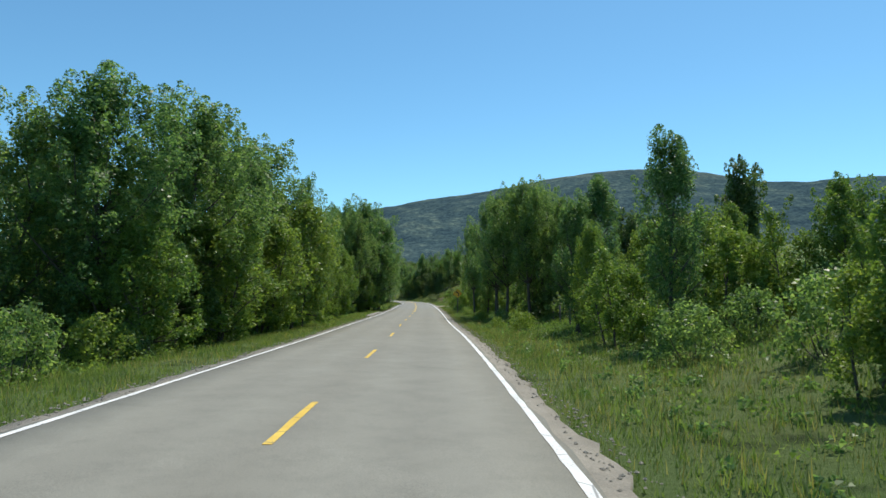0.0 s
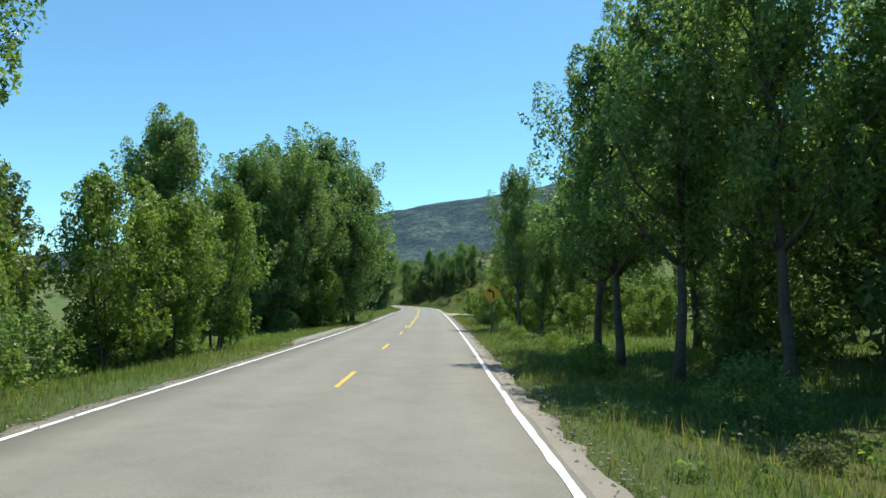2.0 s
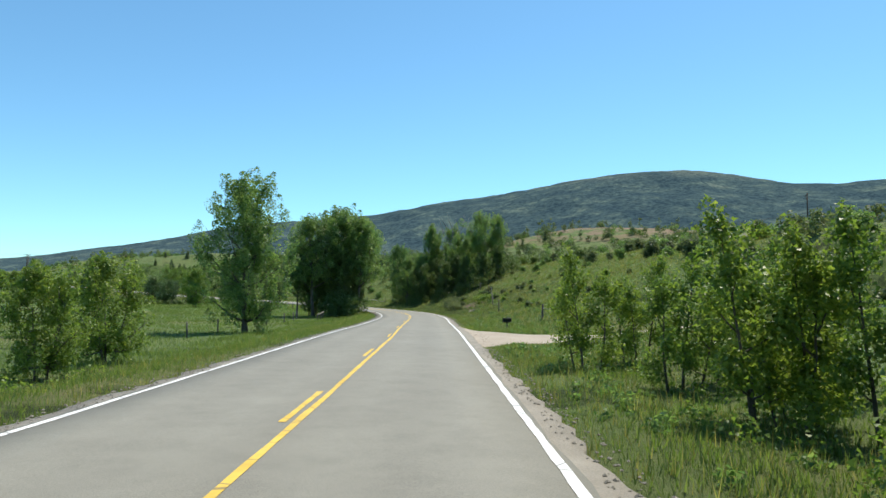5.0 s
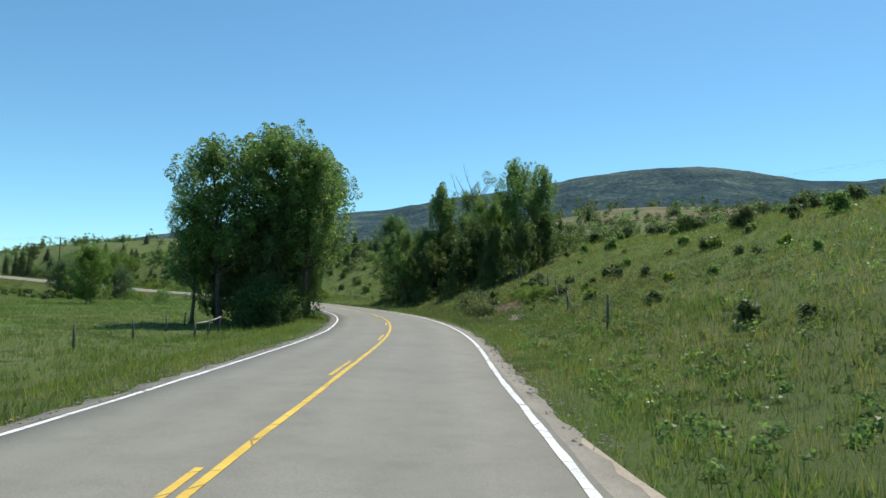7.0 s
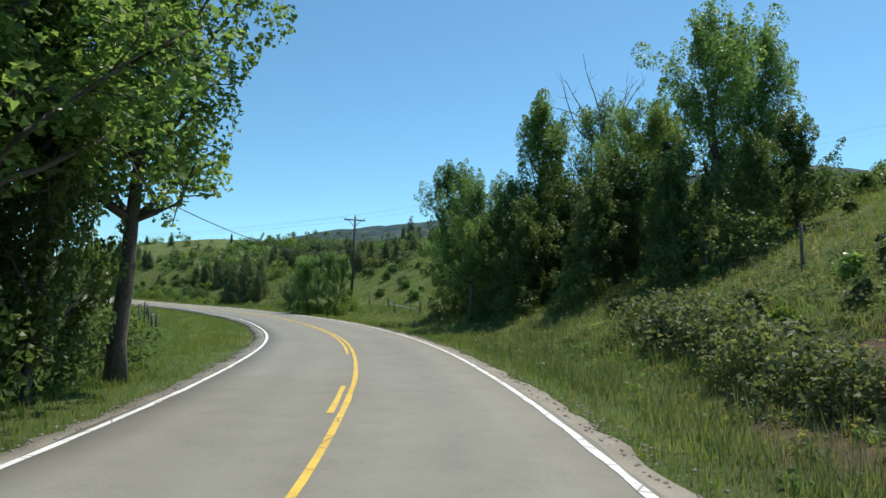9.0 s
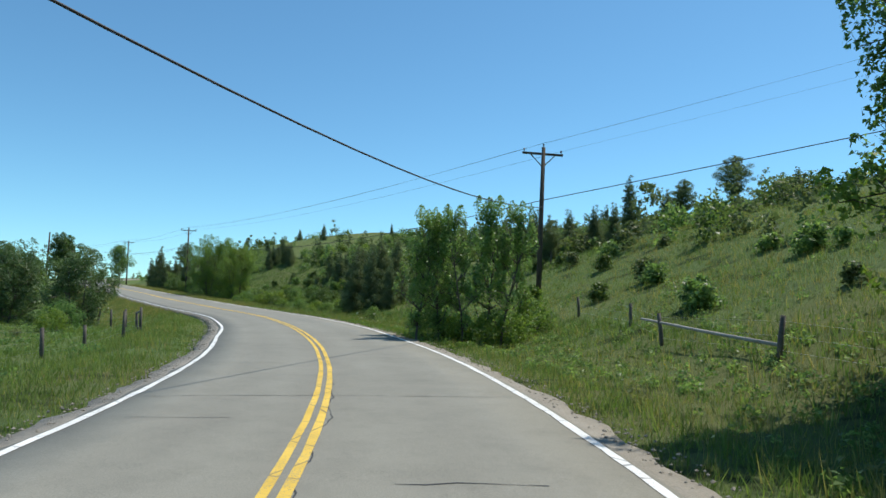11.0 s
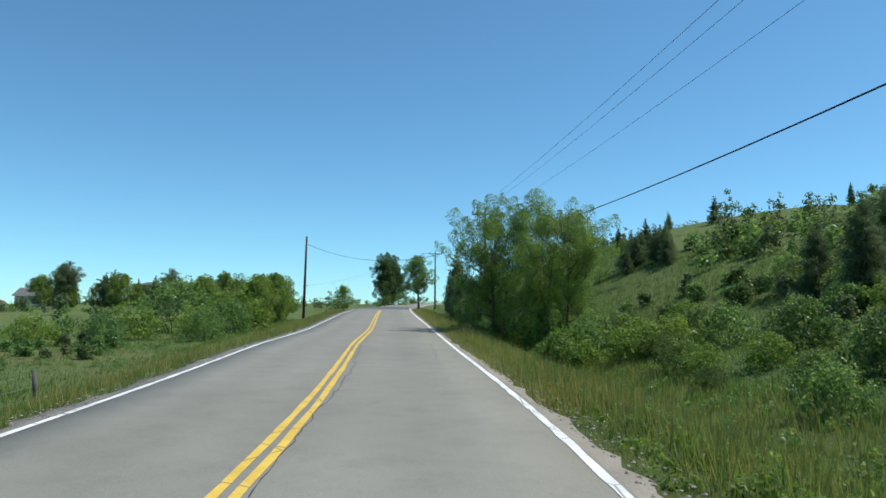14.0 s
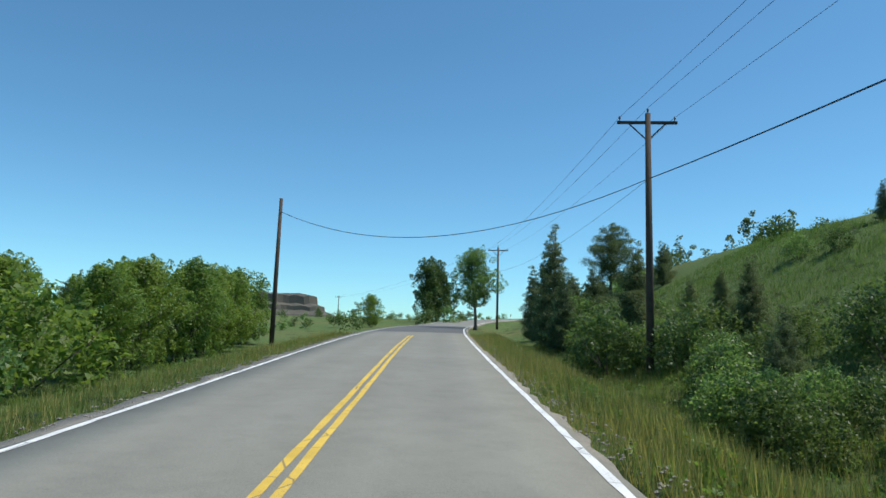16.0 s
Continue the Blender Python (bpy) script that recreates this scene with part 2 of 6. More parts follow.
ROCK = rough_paint("pale_boulder", (0.19, 0.16, 0.14), (0.36, 0.31, 0.275), 1.3, 0.95, 12, 0.9)
PINKROCK = rough_paint("reddish_slab", (0.25, 0.165, 0.135), (0.44, 0.33, 0.28), 2.0, 0.95, 14, 0.9)
STUCCO = rough_paint("house_siding", (0.45, 0.44, 0.41), (0.58, 0.57, 0.54), 1.0, 0.9, 20)
SHINGLE = rough_paint("roof_shingle", (0.10, 0.10, 0.095), (0.17, 0.165, 0.155), 0.8, 0.95, 12)
WINDOW = rough_paint("dark_window", (0.015, 0.02, 0.025), (0.03, 0.035, 0.04), 0.8, 0.1, 10, 0.0)
LEAF_COTTON = leafy("cottonwood_leaf", (0.096, 0.175, 0.077), (0.169, 0.269, 0.114), (0.278, 0.373, 0.170), 0.30, 0.58)
LEAF_YOUNG = leafy("young_cottonwood_leaf", (0.124, 0.212, 0.084), (0.192, 0.302, 0.120), (0.284, 0.378, 0.170), 0.26, 0.55)
LEAF_LIGHT = leafy("young_leaf", (0.120, 0.198, 0.051), (0.187, 0.275, 0.070), (0.277, 0.353, 0.101), 0.36, 0.5)
LEAF_WILLOW = leafy("willow_leaf", (0.123, 0.206, 0.061), (0.195, 0.288, 0.086), (0.285, 0.372, 0.125), 0.34, 0.5)
LEAF_DARK = leafy("dark_leaf", (0.067, 0.116, 0.048), (0.107, 0.165, 0.067), (0.161, 0.219, 0.091), 0.36, 0.5)
LEAF_APPLE = leafy("apple_leaf", (0.081, 0.132, 0.061), (0.133, 0.198, 0.095), (0.220, 0.272, 0.142), 0.30, 0.4)
LEAF_SAGE = leafy("grey_green_leaf", (0.093, 0.126, 0.072), (0.145, 0.182, 0.101), (0.220, 0.233, 0.143))
NEEDLE = leafy("juniper_needle", (0.098, 0.134, 0.090), (0.146, 0.190, 0.118), (0.205, 0.245, 0.148), 0.6, 0.4)
BLADE = leafy("grass_blade", (0.100, 0.162, 0.048), (0.152, 0.224, 0.070), (0.225, 0.280, 0.105), 0.6, 0.5)
STRAW = leafy("seeding_grass", (0.195, 0.185, 0.075), (0.295, 0.272, 0.120), (0.40, 0.365, 0.19), 0.7, 0.45)
BLOOM = leafy("yellow_bloom", (0.34, 0.28, 0.02), (0.48, 0.40, 0.03), (0.62, 0.52, 0.05), 0.7, 0.3)
PALEBLOOM = leafy("white_bloom", (0.40, 0.40, 0.32), (0.55, 0.55, 0.46), (0.70, 0.70, 0.62), 0.7, 0.3)

# ---------------------------------------------------------------- building helpers


def mesh_from(name, verts, faces, mats, index=None, smooth=False):
    me = bpy.data.meshes.new(name)
    me.from_pydata([tuple(v) for v in verts], [], [tuple(f) for f in faces])
    for m in mats if isinstance(mats, (list, tuple)) else [mats]:
        me.materials.append(m)
    if index is not None:
        me.polygons.foreach_set("material_index", index)
    if smooth:
        me.polygons.foreach_set("use_smooth", [True] * len(me.polygons))
    me.update()
    return me


def quick_mesh(name, verts, nper, mat):
    """Many separate faces of nper corners each, from one array of corners (faces x nper x 3)."""
    count = len(verts)
    me = bpy.data.meshes.new(name)
    me.vertices.add(count * nper)
    me.vertices.foreach_set("co", np.asarray(verts, np.float32).ravel())
    me.loops.add(count * nper)
    me.loops.foreach_set("vertex_index", np.arange(count * nper, dtype=np.int32))
    me.polygons.add(count)
    me.polygons.foreach_set("loop_start", np.arange(0, count * nper, nper, dtype=np.int32))
    me.materials.append(mat)
    me.update(calc_edges=True)
    return me


def part(name, bm, mat, parent, label=""):
    """Links a bmesh or mesh as one mesh object under a thing or a part."""
    if isinstance(bm, bmesh.types.BMesh):
        me = bpy.data.meshes.new(name)
        bm.to_mesh(me)
        bm.free()
        me.materials.append(mat)
    else:
        me = bm
    ob = new(name, me)
    ob.parent = parent
    return tagged(ob, label)


def tube(verts, faces, pts, radii, sides=7):
    """Adds a tapered tube along points to vertex and face lists."""
    base = len(verts)
    pts = [Vector(p) for p in pts]
    for i, p in enumerate(pts):
        d = (pts[min(i + 1, len(pts) - 1)] - pts[max(i - 1, 0)]).normalized()
        a = d.orthogonal().normalized() if abs(d.z) < 0.95 else Vector((1, 0, 0))
        a = (a - d * a.dot(d)).normalized()
        b = d.cross(a)
        for k in range(sides):
            w = 2 * math.pi * k / sides
            verts.append(p + (a * math.cos(w) + b * math.sin(w)) * radii[i])
    for i in range(len(pts) - 1):
        for k in range(sides):
            k2 = (k + 1) % sides
            faces.append((base + i * sides + k, base + i * sides + k2, base + (i + 1) * sides + k2, base + (i + 1) * sides + k))
    faces.append(tuple(base + k for k in reversed(range(sides))))
    faces.append(tuple(base + (len(pts) - 1) * sides + k for k in range(sides)))


def boxed(size, at=(0, 0, 0), bevel=0.01, turn=None):
    bm = bmesh.new()
    bmesh.ops.create_cube(bm, size=1.0)
    bmesh.ops.scale(bm, vec=size, verts=bm.verts)
    if bevel:
        bmesh.ops.bevel(bm, geom=bm.edges[:], offset=bevel, segments=1, affect="EDGES")
    bmesh.ops.transform(bm, matrix=Matrix.Translation(at) @ (turn or Matrix()), verts=bm.verts)
    return bm


def empty(name, label, category, group="", at=None, kind=""):
    ob = new(name)
    if at is not None:
        ob.matrix_basis = at
    return tagged(ob, label, category, group, kind)

# ---------------------------------------------------------------- the road's line and the lie of the land
# centre of the road: x, y and height, about 20 m apart
CENTRE = [(-2.0, -60.0, 0.20), (-1.95, -30.0, 0.10), (-1.95, -10.0, 0.0), (-1.96, 9.77, -0.07), (-2.11, 29.54, -0.24), (-2.54, 49.81, -0.44),
          (-2.80, 69.93, -0.59), (-3.17, 90.36, -0.68), (-3.68, 110.26, -0.74), (-4.21, 129.96, -0.82), (-4.69, 150.24, -0.93),
          (-5.73, 170.12, -0.90), (-9.28, 189.37, -0.83), (-15.76, 208.23, -0.77), (-25.37, 224.75, -0.46), (-38.82, 239.79, -0.04),
          (-54.05, 252.25, 0.40), (-70.48, 263.56, 1.08), (-87.14, 274.76, 1.87), (-103.74, 285.91, 2.70), (-119.8, 297.06, 3.42),
          (-135.5, 308.8, 4.00), (-151.0, 321.8, 4.6), (-170.0, 340.5, 5.8), (-205.0, 380.0, 7.6), (-260.0, 430.0, 9.5), (-340.0, 480.0, 11.5)]
HALF = 3.33                      # centre of the road to the middle of an edge line


def spline(points, step=1.0):
    """Catmull-Rom through the points, resampled at even steps."""
    p = np.array(points)
    p = np.vstack([2 * p[0] - p[1], p, 2 * p[-1] - p[-2]])
    out = []
    for i in range(1, len(p) - 2):
        u = np.linspace(0, 1, 40, endpoint=False)[:, None]
        a, b, c, d = p[i - 1], p[i], p[i + 1], p[i + 2]
        out.append(0.5 * (2 * b + (c - a) * u + (2 * a - 5 * b + 4 * c - d) * u**2 + (3 * b - a - 3 * c + d) * u**3))
    out = np.vstack(out + [p[-2:-1]])
    run = np.r_[0, np.cumsum(np.hypot(*np.diff(out[:, :2], axis=0).T))]
    s = np.arange(0, run[-1], step)
    return np.stack([np.interp(s, run, out[:, i]) for i in range(3)], 1)


LINE = spline(CENTRE)
WAY = np.gradient(LINE[:, :2], axis=0)
WAY /= np.linalg.norm(WAY, axis=1, keepdims=True)
S0 = float(np.argmin(np.abs(LINE[:, 1])))       # run at y = 0, so that s counts from there
S = np.arange(len(LINE)) - S0


def road_at(s):
    """Centre and direction of the road at the run s."""
    c = np.array([np.interp(s, S, LINE[:, i]) for i in range(3)])
    w = np.array([np.interp(s, S, WAY[:, i]) for i in range(2)])
    return c, w / np.linalg.norm(w)


def road_xy(s, lat):
    c, w = road_at(s)
    return c[0] + w[1] * lat, c[1] - w[0] * lat


def soft_step(a, b, v):
    u = np.clip((v - a) / (b - a), 0, 1)
    return u * u * (3 - 2 * u)


def waves(x, y, scale, seed):
    """Smooth uneven ground, about -1 to 1."""
    r = np.random.RandomState(seed)
    z = 0
    for k in range(6):
        a, f, ph = r.uniform(0, 6.28), scale * 1.6**(k % 4) * r.uniform(0.8, 1.25), r.uniform(0, 6.28, 2)
        z = z + np.sin(x * np.cos(a) * f + y * np.sin(a) * f + ph[0]) * np.cos(y * np.cos(a) * f * 0.7 - x * np.sin(a) * f * 0.6 + ph[1]) / (1 + 0.6 * (k % 4))
    return z / 2.6


# how the land lies beside the road, by the run s: bank height, its breadth, and the dip of the ditch
BANK_S = [-60, 0, 25, 60, 110, 125, 145, 175, 205, 225, 245, 275, 300, 340, 380, 420, 460, 560, 640]
BANK_R = [7, 7, 4, 3, 3, 4, 10, 11.4, 12.8, 15.5, 18.5, 15.5, 15.2, 14.8, 14.5, 14, 10, 7, 5]
BROAD_R = [18, 18, 16, 20, 30, 26, 19, 19, 24, 34, 44, 54, 48, 27, 28, 32, 40, 60, 80]
DITCH_R = [0.2, 0.2, 0.3, 0.5, 0.5, 0.2, 0.2, 0.2, 0.3, 0.6, 1.0, 1.3, 2.0, 1.6, 1.0, 1.0, 1.0, 1.0, 1.0]
DITCH_L = [0.4, 0.4, 0.4, 0.4, 0.5, 0.6, 0.6, 0.6, 0.5, 0.5, 0.8, 1.3, 1.3, 1.2, 1.0, 1.0, 1.0, 1.0, 1.0]
HILLS = [(170, 470, 16, 110, 90), (60, 560, 7, 110, 90), (-260, 620, 3, 140, 90), (330, 330, 16, 140, 160), (45, 305, 5, 45, 50)]


def lie(x, y, chunk=12000):
    """Height of the land at arrays of x and y, with the nearest run and signed distance from the road's centre (right is positive)."""
    x, y = np.asarray(x, float).ravel(), np.asarray(y, float).ravel()
    z, near, lat = np.empty_like(x), np.empty_like(x), np.empty_like(x)
    L, W, run = LINE[::2], WAY[::2], S[::2]
    for i in range(0, len(x), chunk):
        px, py = x[i:i + chunk, None], y[i:i + chunk, None]
        dx, dy = px - L[None, :, 0], py - L[None, :, 1]
        d = np.sqrt(dx * dx + dy * dy)
        j = d.argmin(1)
        k = np.arange(len(j))
        best = d[k, j]
        w = np.exp(-(d - best[:, None]) / (1.0 + 0.25 * best[:, None]))
        w /= w.sum(1, keepdims=True)
        s = w @ run
        along = dx[k, j] * W[j, 0] + dy[k, j] * W[j, 1]
        s_near = run[j] + np.clip(along, -2, 2)
        base = np.where(best < 8, np.interp(s_near, S, LINE[:, 2]), w @ L[:, 2])
        t = soft_step(5, 10, best)
        base = (1 - t) * np.interp(s_near, S, LINE[:, 2]) + t * (w @ L[:, 2])
        side = dx[k, j] * W[j, 1] - dy[k, j] * W[j, 0]
        s = (1 - t) * s_near + t * s
        e = np.maximum(best - HALF - 1.0, 0)
        right = side > 0
        ditch = np.where(right, np.interp(s, BANK_S, DITCH_R), np.interp(s, BANK_S, DITCH_L))
        fall = -ditch * soft_step(0.3, 4.0, e) * np.where(right, 1 - soft_step(10, 22, e), 1.0)
        hr, br = np.interp(s, BANK_S, BANK_R), np.interp(s, BANK_S, BROAD_R)
        rise = np.where(right, hr * (1 - np.exp(-(np.maximum(e - 1.6, 0) / br) ** 1.15)), 0)
        rise = rise * (1 - 0.9 * np.exp(-((s - 137) / 7.5) ** 2) * (e < 26))
        rise = rise * (1 - 0.55 * soft_step(42, 110, e) * soft_step(270, 330, s))
        far = soft_step(6, 60, e)
        bumps = 0.10 * soft_step(1, 5, e) * waves(px[:, 0], py[:, 0], 0.55, 3) + far * 1.2 * waves(px[:, 0], py[:, 0], 0.055, 5)
        zz = base + fall + rise + bumps
        for hx, hy, h, a, b in HILLS:
            zz = zz + h * np.exp(-((px[:, 0] - hx) / a) ** 2 - ((py[:, 0] - hy) / b) ** 2) * soft_step(15, 80, e)
        zz = zz - 0.07 - 0.13 * (1 - soft_step(HALF + 0.5, HALF + 2.2, best))
        z[i:i + chunk], near[i:i + chunk], lat[i:i + chunk] = zz, s_near, side
    return z, near, lat


def place(s, lat):
    """A point of the land beside the road."""
    x, y = road_xy(s, lat)
    return Vector((x, y, float(lie([x], [y])[0][0])))


def spread(lo, hi, step, reach, grow=1.22):
    """Even steps from lo to hi, then ever wider ones out to the reach on both sides."""
    mid = np.arange(lo, hi + step, step)
    out, g = [], step
    while sum(out) < reach:
        g *= grow
        out.append(g)
    tail = np.cumsum(out)
    return np.r_[lo - tail[::-1], mid, mid[-1] + tail]


gx, gy = spread(-190, 70, 1.25, 4700), spread(-45, 370, 1.25, 4500)
GX, GY = np.meshgrid(gx, gy)
gz, _, _ = lie(GX, GY)
nx, ny = len(gx), len(gy)
ix = (np.arange(ny - 1)[:, None] * nx + np.arange(nx - 1)[None, :]).ravel()
quads = np.stack([ix, ix + 1, ix + 1 + nx, ix + nx], 1)
gm = bpy.data.meshes.new("ground")
gm.vertices.add(nx * ny)
gm.vertices.foreach_set("co", np.stack([GX.ravel(), GY.ravel(), gz], 1).astype(np.float32).ravel())
gm.loops.add(quads.size)
gm.loops.foreach_set("vertex_index", quads.astype(np.int32).ravel())
gm.polygons.add(len(quads))
gm.polygons.foreach_set("loop_start", np.arange(0, quads.size, 4, dtype=np.int32))
gm.polygons.foreach_set("use_smooth", np.ones(len(quads), bool))
gm.materials.append(GROUND)
gm.update(calc_edges=True)
ground = tagged(new("ground", gm), "rolling grassy valley floor and hillside", "ground", kind="structure")


# how far the left edge, the middle and the right edge of the road stray from even lanes, by the run s
STRAY_S = [110, 130, 137, 145, 152, 160, 168, 175, 182, 190, 200, 216, 228, 236, 242, 250, 258, 268]
STRAY_L = [0, -0.10, -0.16, -0.08, 0.0, 0.06, 0.15, 0.15, 0.22, 0.28, 0.28, 0.20, 0.24, 0.14, 0.20, 0.22, 0.14, 0]
STRAY_M = [0, -0.10, -0.30, -0.48, -0.48, -0.46, -0.42, -0.28, -0.14, -0.06, -0.06, -0.12, -0.08, 0.0, 0.08, 0.10, 0.06, 0]
STRAY_R = [0, 0, -0.04, -0.18, -0.26, -0.24, -0.30, -0.24, -0.28, -0.26, -0.16, 0, 0, 0, 0, 0, 0, 0]


def widen(s, lat):
    """The paint and edges stray a little outwards through the middle bend, and the road is wider on its left side where the last one begins."""
    side = np.clip(lat / HALF, -1, 1)
    stray = np.where(lat < 0, -0.2, 0.18) * side * (soft_step(234, 242, s) - soft_step(243, 264, s))
    left, mid, right = (np.interp(s, STRAY_S, v) for v in (STRAY_L, STRAY_M, STRAY_R))
    stray = stray + mid * (1 - np.abs(side)) + np.where(lat < 0, left, right) * np.abs(side)
    return stray - 0.55 * np.clip((HALF - lat) / (2 * HALF), 0, 1) * (soft_step(250, 274, s) - soft_step(288, 301, s))


def ribbon(name, s0, s1, lat0, lat1, z, mat, step=1.0, thick=0.0, parent=None, ragged=0.0, seed=1, crown=True, taper=0.0):
    """A strip that follows the road between two runs and two offsets, at the height z above it."""
    n = max(2, int(round((s1 - s0) / step)) + 1)
    rs = np.random.RandomState(seed)
    verts, faces = [], []
    across = [lat0, lat1] if abs(lat1 - lat0) < 1 else list(np.linspace(lat0, lat1, 7))
    m = len(across)
    for i, s in enumerate(np.linspace(s0, s1, n)):
        c, w = road_at(s)
        for k, a in enumerate(across):
            if taper:
                a = lat1 + (a - lat1) * soft_step(0, 1, min((s - s0) / taper, (s1 - s) / taper))
            if ragged and k in (0, m - 1):
                a += rs.uniform(-ragged, ragged)
            a += widen(s, a)
            drop = 0.03 * (a / HALF) ** 2 if crown else 0.0
            verts.append((c[0] + w[1] * a, c[1] - w[0] * a, c[2] + z - drop))
    for i in range(n - 1):
        for k in range(m - 1):
            q = i * m + k
            faces.append((q, q + 1, q + m + 1, q + m))
    if thick:
        b = len(verts)
        verts += [(x, y, h - thick) for x, y, h in verts]
        for i in range(n - 1):
            for k in (0, m - 1):
                q = i * m + k
                faces.append((q + m, q, b + q, b + q + m) if k else (q, q + m, b + q + m, b + q))
    me = mesh_from(name, verts, faces, mat, smooth=True)
    me.attributes.new("lat", "FLOAT", "POINT").data.foreach_set("value", np.tile(across, len(verts) // m).astype(np.float32))
    ob = new(name, me)
    ob.parent = parent
    return ob


road = tagged(ribbon("road", -55, 470, -HALF - 0.13, HALF + 0.13, 0.01, ASPHALT, 1.0, 0.14, ragged=0.05),
              "pale grey chip-sealed two-lane country road", "road", kind="structure")
# ---------------------------------------------------------------- far mountains


def mountains():
    """One long ridge ahead: rounded summit, falling away on the left."""
    azs = np.radians([-75, -55, -42, -32, -26, -18, -12, -7.4, -2, 4, 6.4, 8.8, 11, 14, 20, 23, 26, 30, 38, 50, 65, 80])
    els = np.array([0.5, 0.9, 1.5, 2.7, 3.8, 5.5, 6.2, 6.75, 7.7, 8.55, 9.0, 9.6, 9.9, 10.1, 10.0, 9.5, 8.85, 8.45, 8.6, 8.0, 6.5, 5.0])
    na, nr = 260, 46
    verts, faces = [], []
    for i in range(na):
        a = -1.3 + 2.7 * i / (na - 1)
        top = math.tan(radians(np.interp(a, azs, els))) * 3600
        for j in range(nr):
            u = j / (nr - 1)
            r = 1500 + 2600 * u
            shape = soft_step(0, 0.81, u) if u < 0.81 else 1 - 0.35 * (u - 0.81) / 0.19
            x, y = r * math.sin(a), 150 + r * math.cos(a)
            z = top * shape + (28 * (1 - 0.85 * soft_step(0.5, 0.8, u)) * waves(np.array([x]), np.array([y]), 0.006, 9)[0] + 6 * waves(np.array([x]), np.array([y]), 0.03, 4)[0]) * min(1, u * 3) * min(1, top / 300)
            verts.append((x, y, z - 4))
    for i in range(na - 1):
        for j in range(nr - 1):
            q = i * nr + j
            faces.append((q, q + nr, q + nr + 1, q + 1))
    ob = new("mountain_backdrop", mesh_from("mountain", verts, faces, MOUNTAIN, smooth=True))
    return tagged(ob, "long rounded mountain with dark pine woods and bare clearings", "mountain", kind="structure")


mountains()


def mesa(name, centre, length, depth, height, turn, mat, label):
    """A flat-topped hill with a steep rim and a skirt of scree."""
    verts, faces = [], []
    rings = [(1.0, 0.0), (0.86, 0.24), (0.77, 0.42), (0.75, 0.50), (0.66, 0.60), (0.655, 0.70), (0.60, 0.76), (0.59, 0.95), (0.50, 1.0), (0.0, 1.0)]
    n = 60
    rs = np.random.RandomState(int(length))
    wob = rs.uniform(-1, 1, n)
    for f, h in rings:
        for k in range(n):
            a = 2 * math.pi * k / n
            g = f * (1 + 0.06 * wob[k] + 0.05 * math.sin(5 * a))
            verts.append((length / 2 * g * math.cos(a), depth / 2 * g * math.sin(a), height * h * (1 + 0.05 * wob[(k * 7) % n] * (h > 0.5))))
    for i in range(len(rings) - 1):
        for k in range(n):
            k2 = (k + 1) % n
            faces.append((i * n + k, i * n + k2, (i + 1) * n + k2, (i + 1) * n + k))
    ob = new(name, mesh_from(name, verts, faces, mat, smooth=False))
    ob.matrix_basis = pose(*centre, 0, 0, turn)
    return tagged(ob, label, "mesa", kind="structure")

# ---------------------------------------------------------------- plants


def leaves(rs, centres, radii, per, size, squash=0.85, spread_=0.95):
    """Deltoid leaves, spread through clumps and thickest near their rims; per is the number in a clump of mean size."""
    centres, radii = np.asarray(centres, float), np.asarray(radii, float)
    n = np.maximum((per * (radii / radii.mean()) ** 2).astype(int), 3)
    idx = np.repeat(np.arange(len(centres)), n)
    m = len(idx)
    d = rs.normal(size=(m, 3))
    d /= np.linalg.norm(d, axis=1, keepdims=True)
    far = rs.uniform(0.1, 1.0, m) ** 0.5 * rs.uniform(0.85, 1.25, m)
    at = centres[idx] + d * (radii[idx] * far)[:, None] * [1, 1, squash]
    up = d * 0.7 + rs.normal(size=(m, 3)) * 0.75 + [0, 0, 0.5]
    up /= np.linalg.norm(up, axis=1, keepdims=True)
    a = np.cross(up, rs.normal(size=(m, 3)))
    a /= np.linalg.norm(a, axis=1, keepdims=True)
    b = np.cross(up, a)
    L = (size * rs.uniform(0.6, 1.2, m))[:, None]
    return np.stack([at - a * L * 0.5 - b * L * 0.5 * spread_, at - a * L * 0.5 + b * L * 0.5 * spread_, at + a * L * 0.6], 1)


def limb_points(rs, start, way, length, n=5, rise=0.15, wander=0.12):
    pts, p, d = [Vector(start)], Vector(start), Vector(way).normalized()
    for i in range(n):
        d = (d + Vector(rs.normal(size=3)) * wander + Vector((0, 0, rise / n))).normalized()
        p = p + d * (length / n)
        pts.append(p.copy())
    return pts


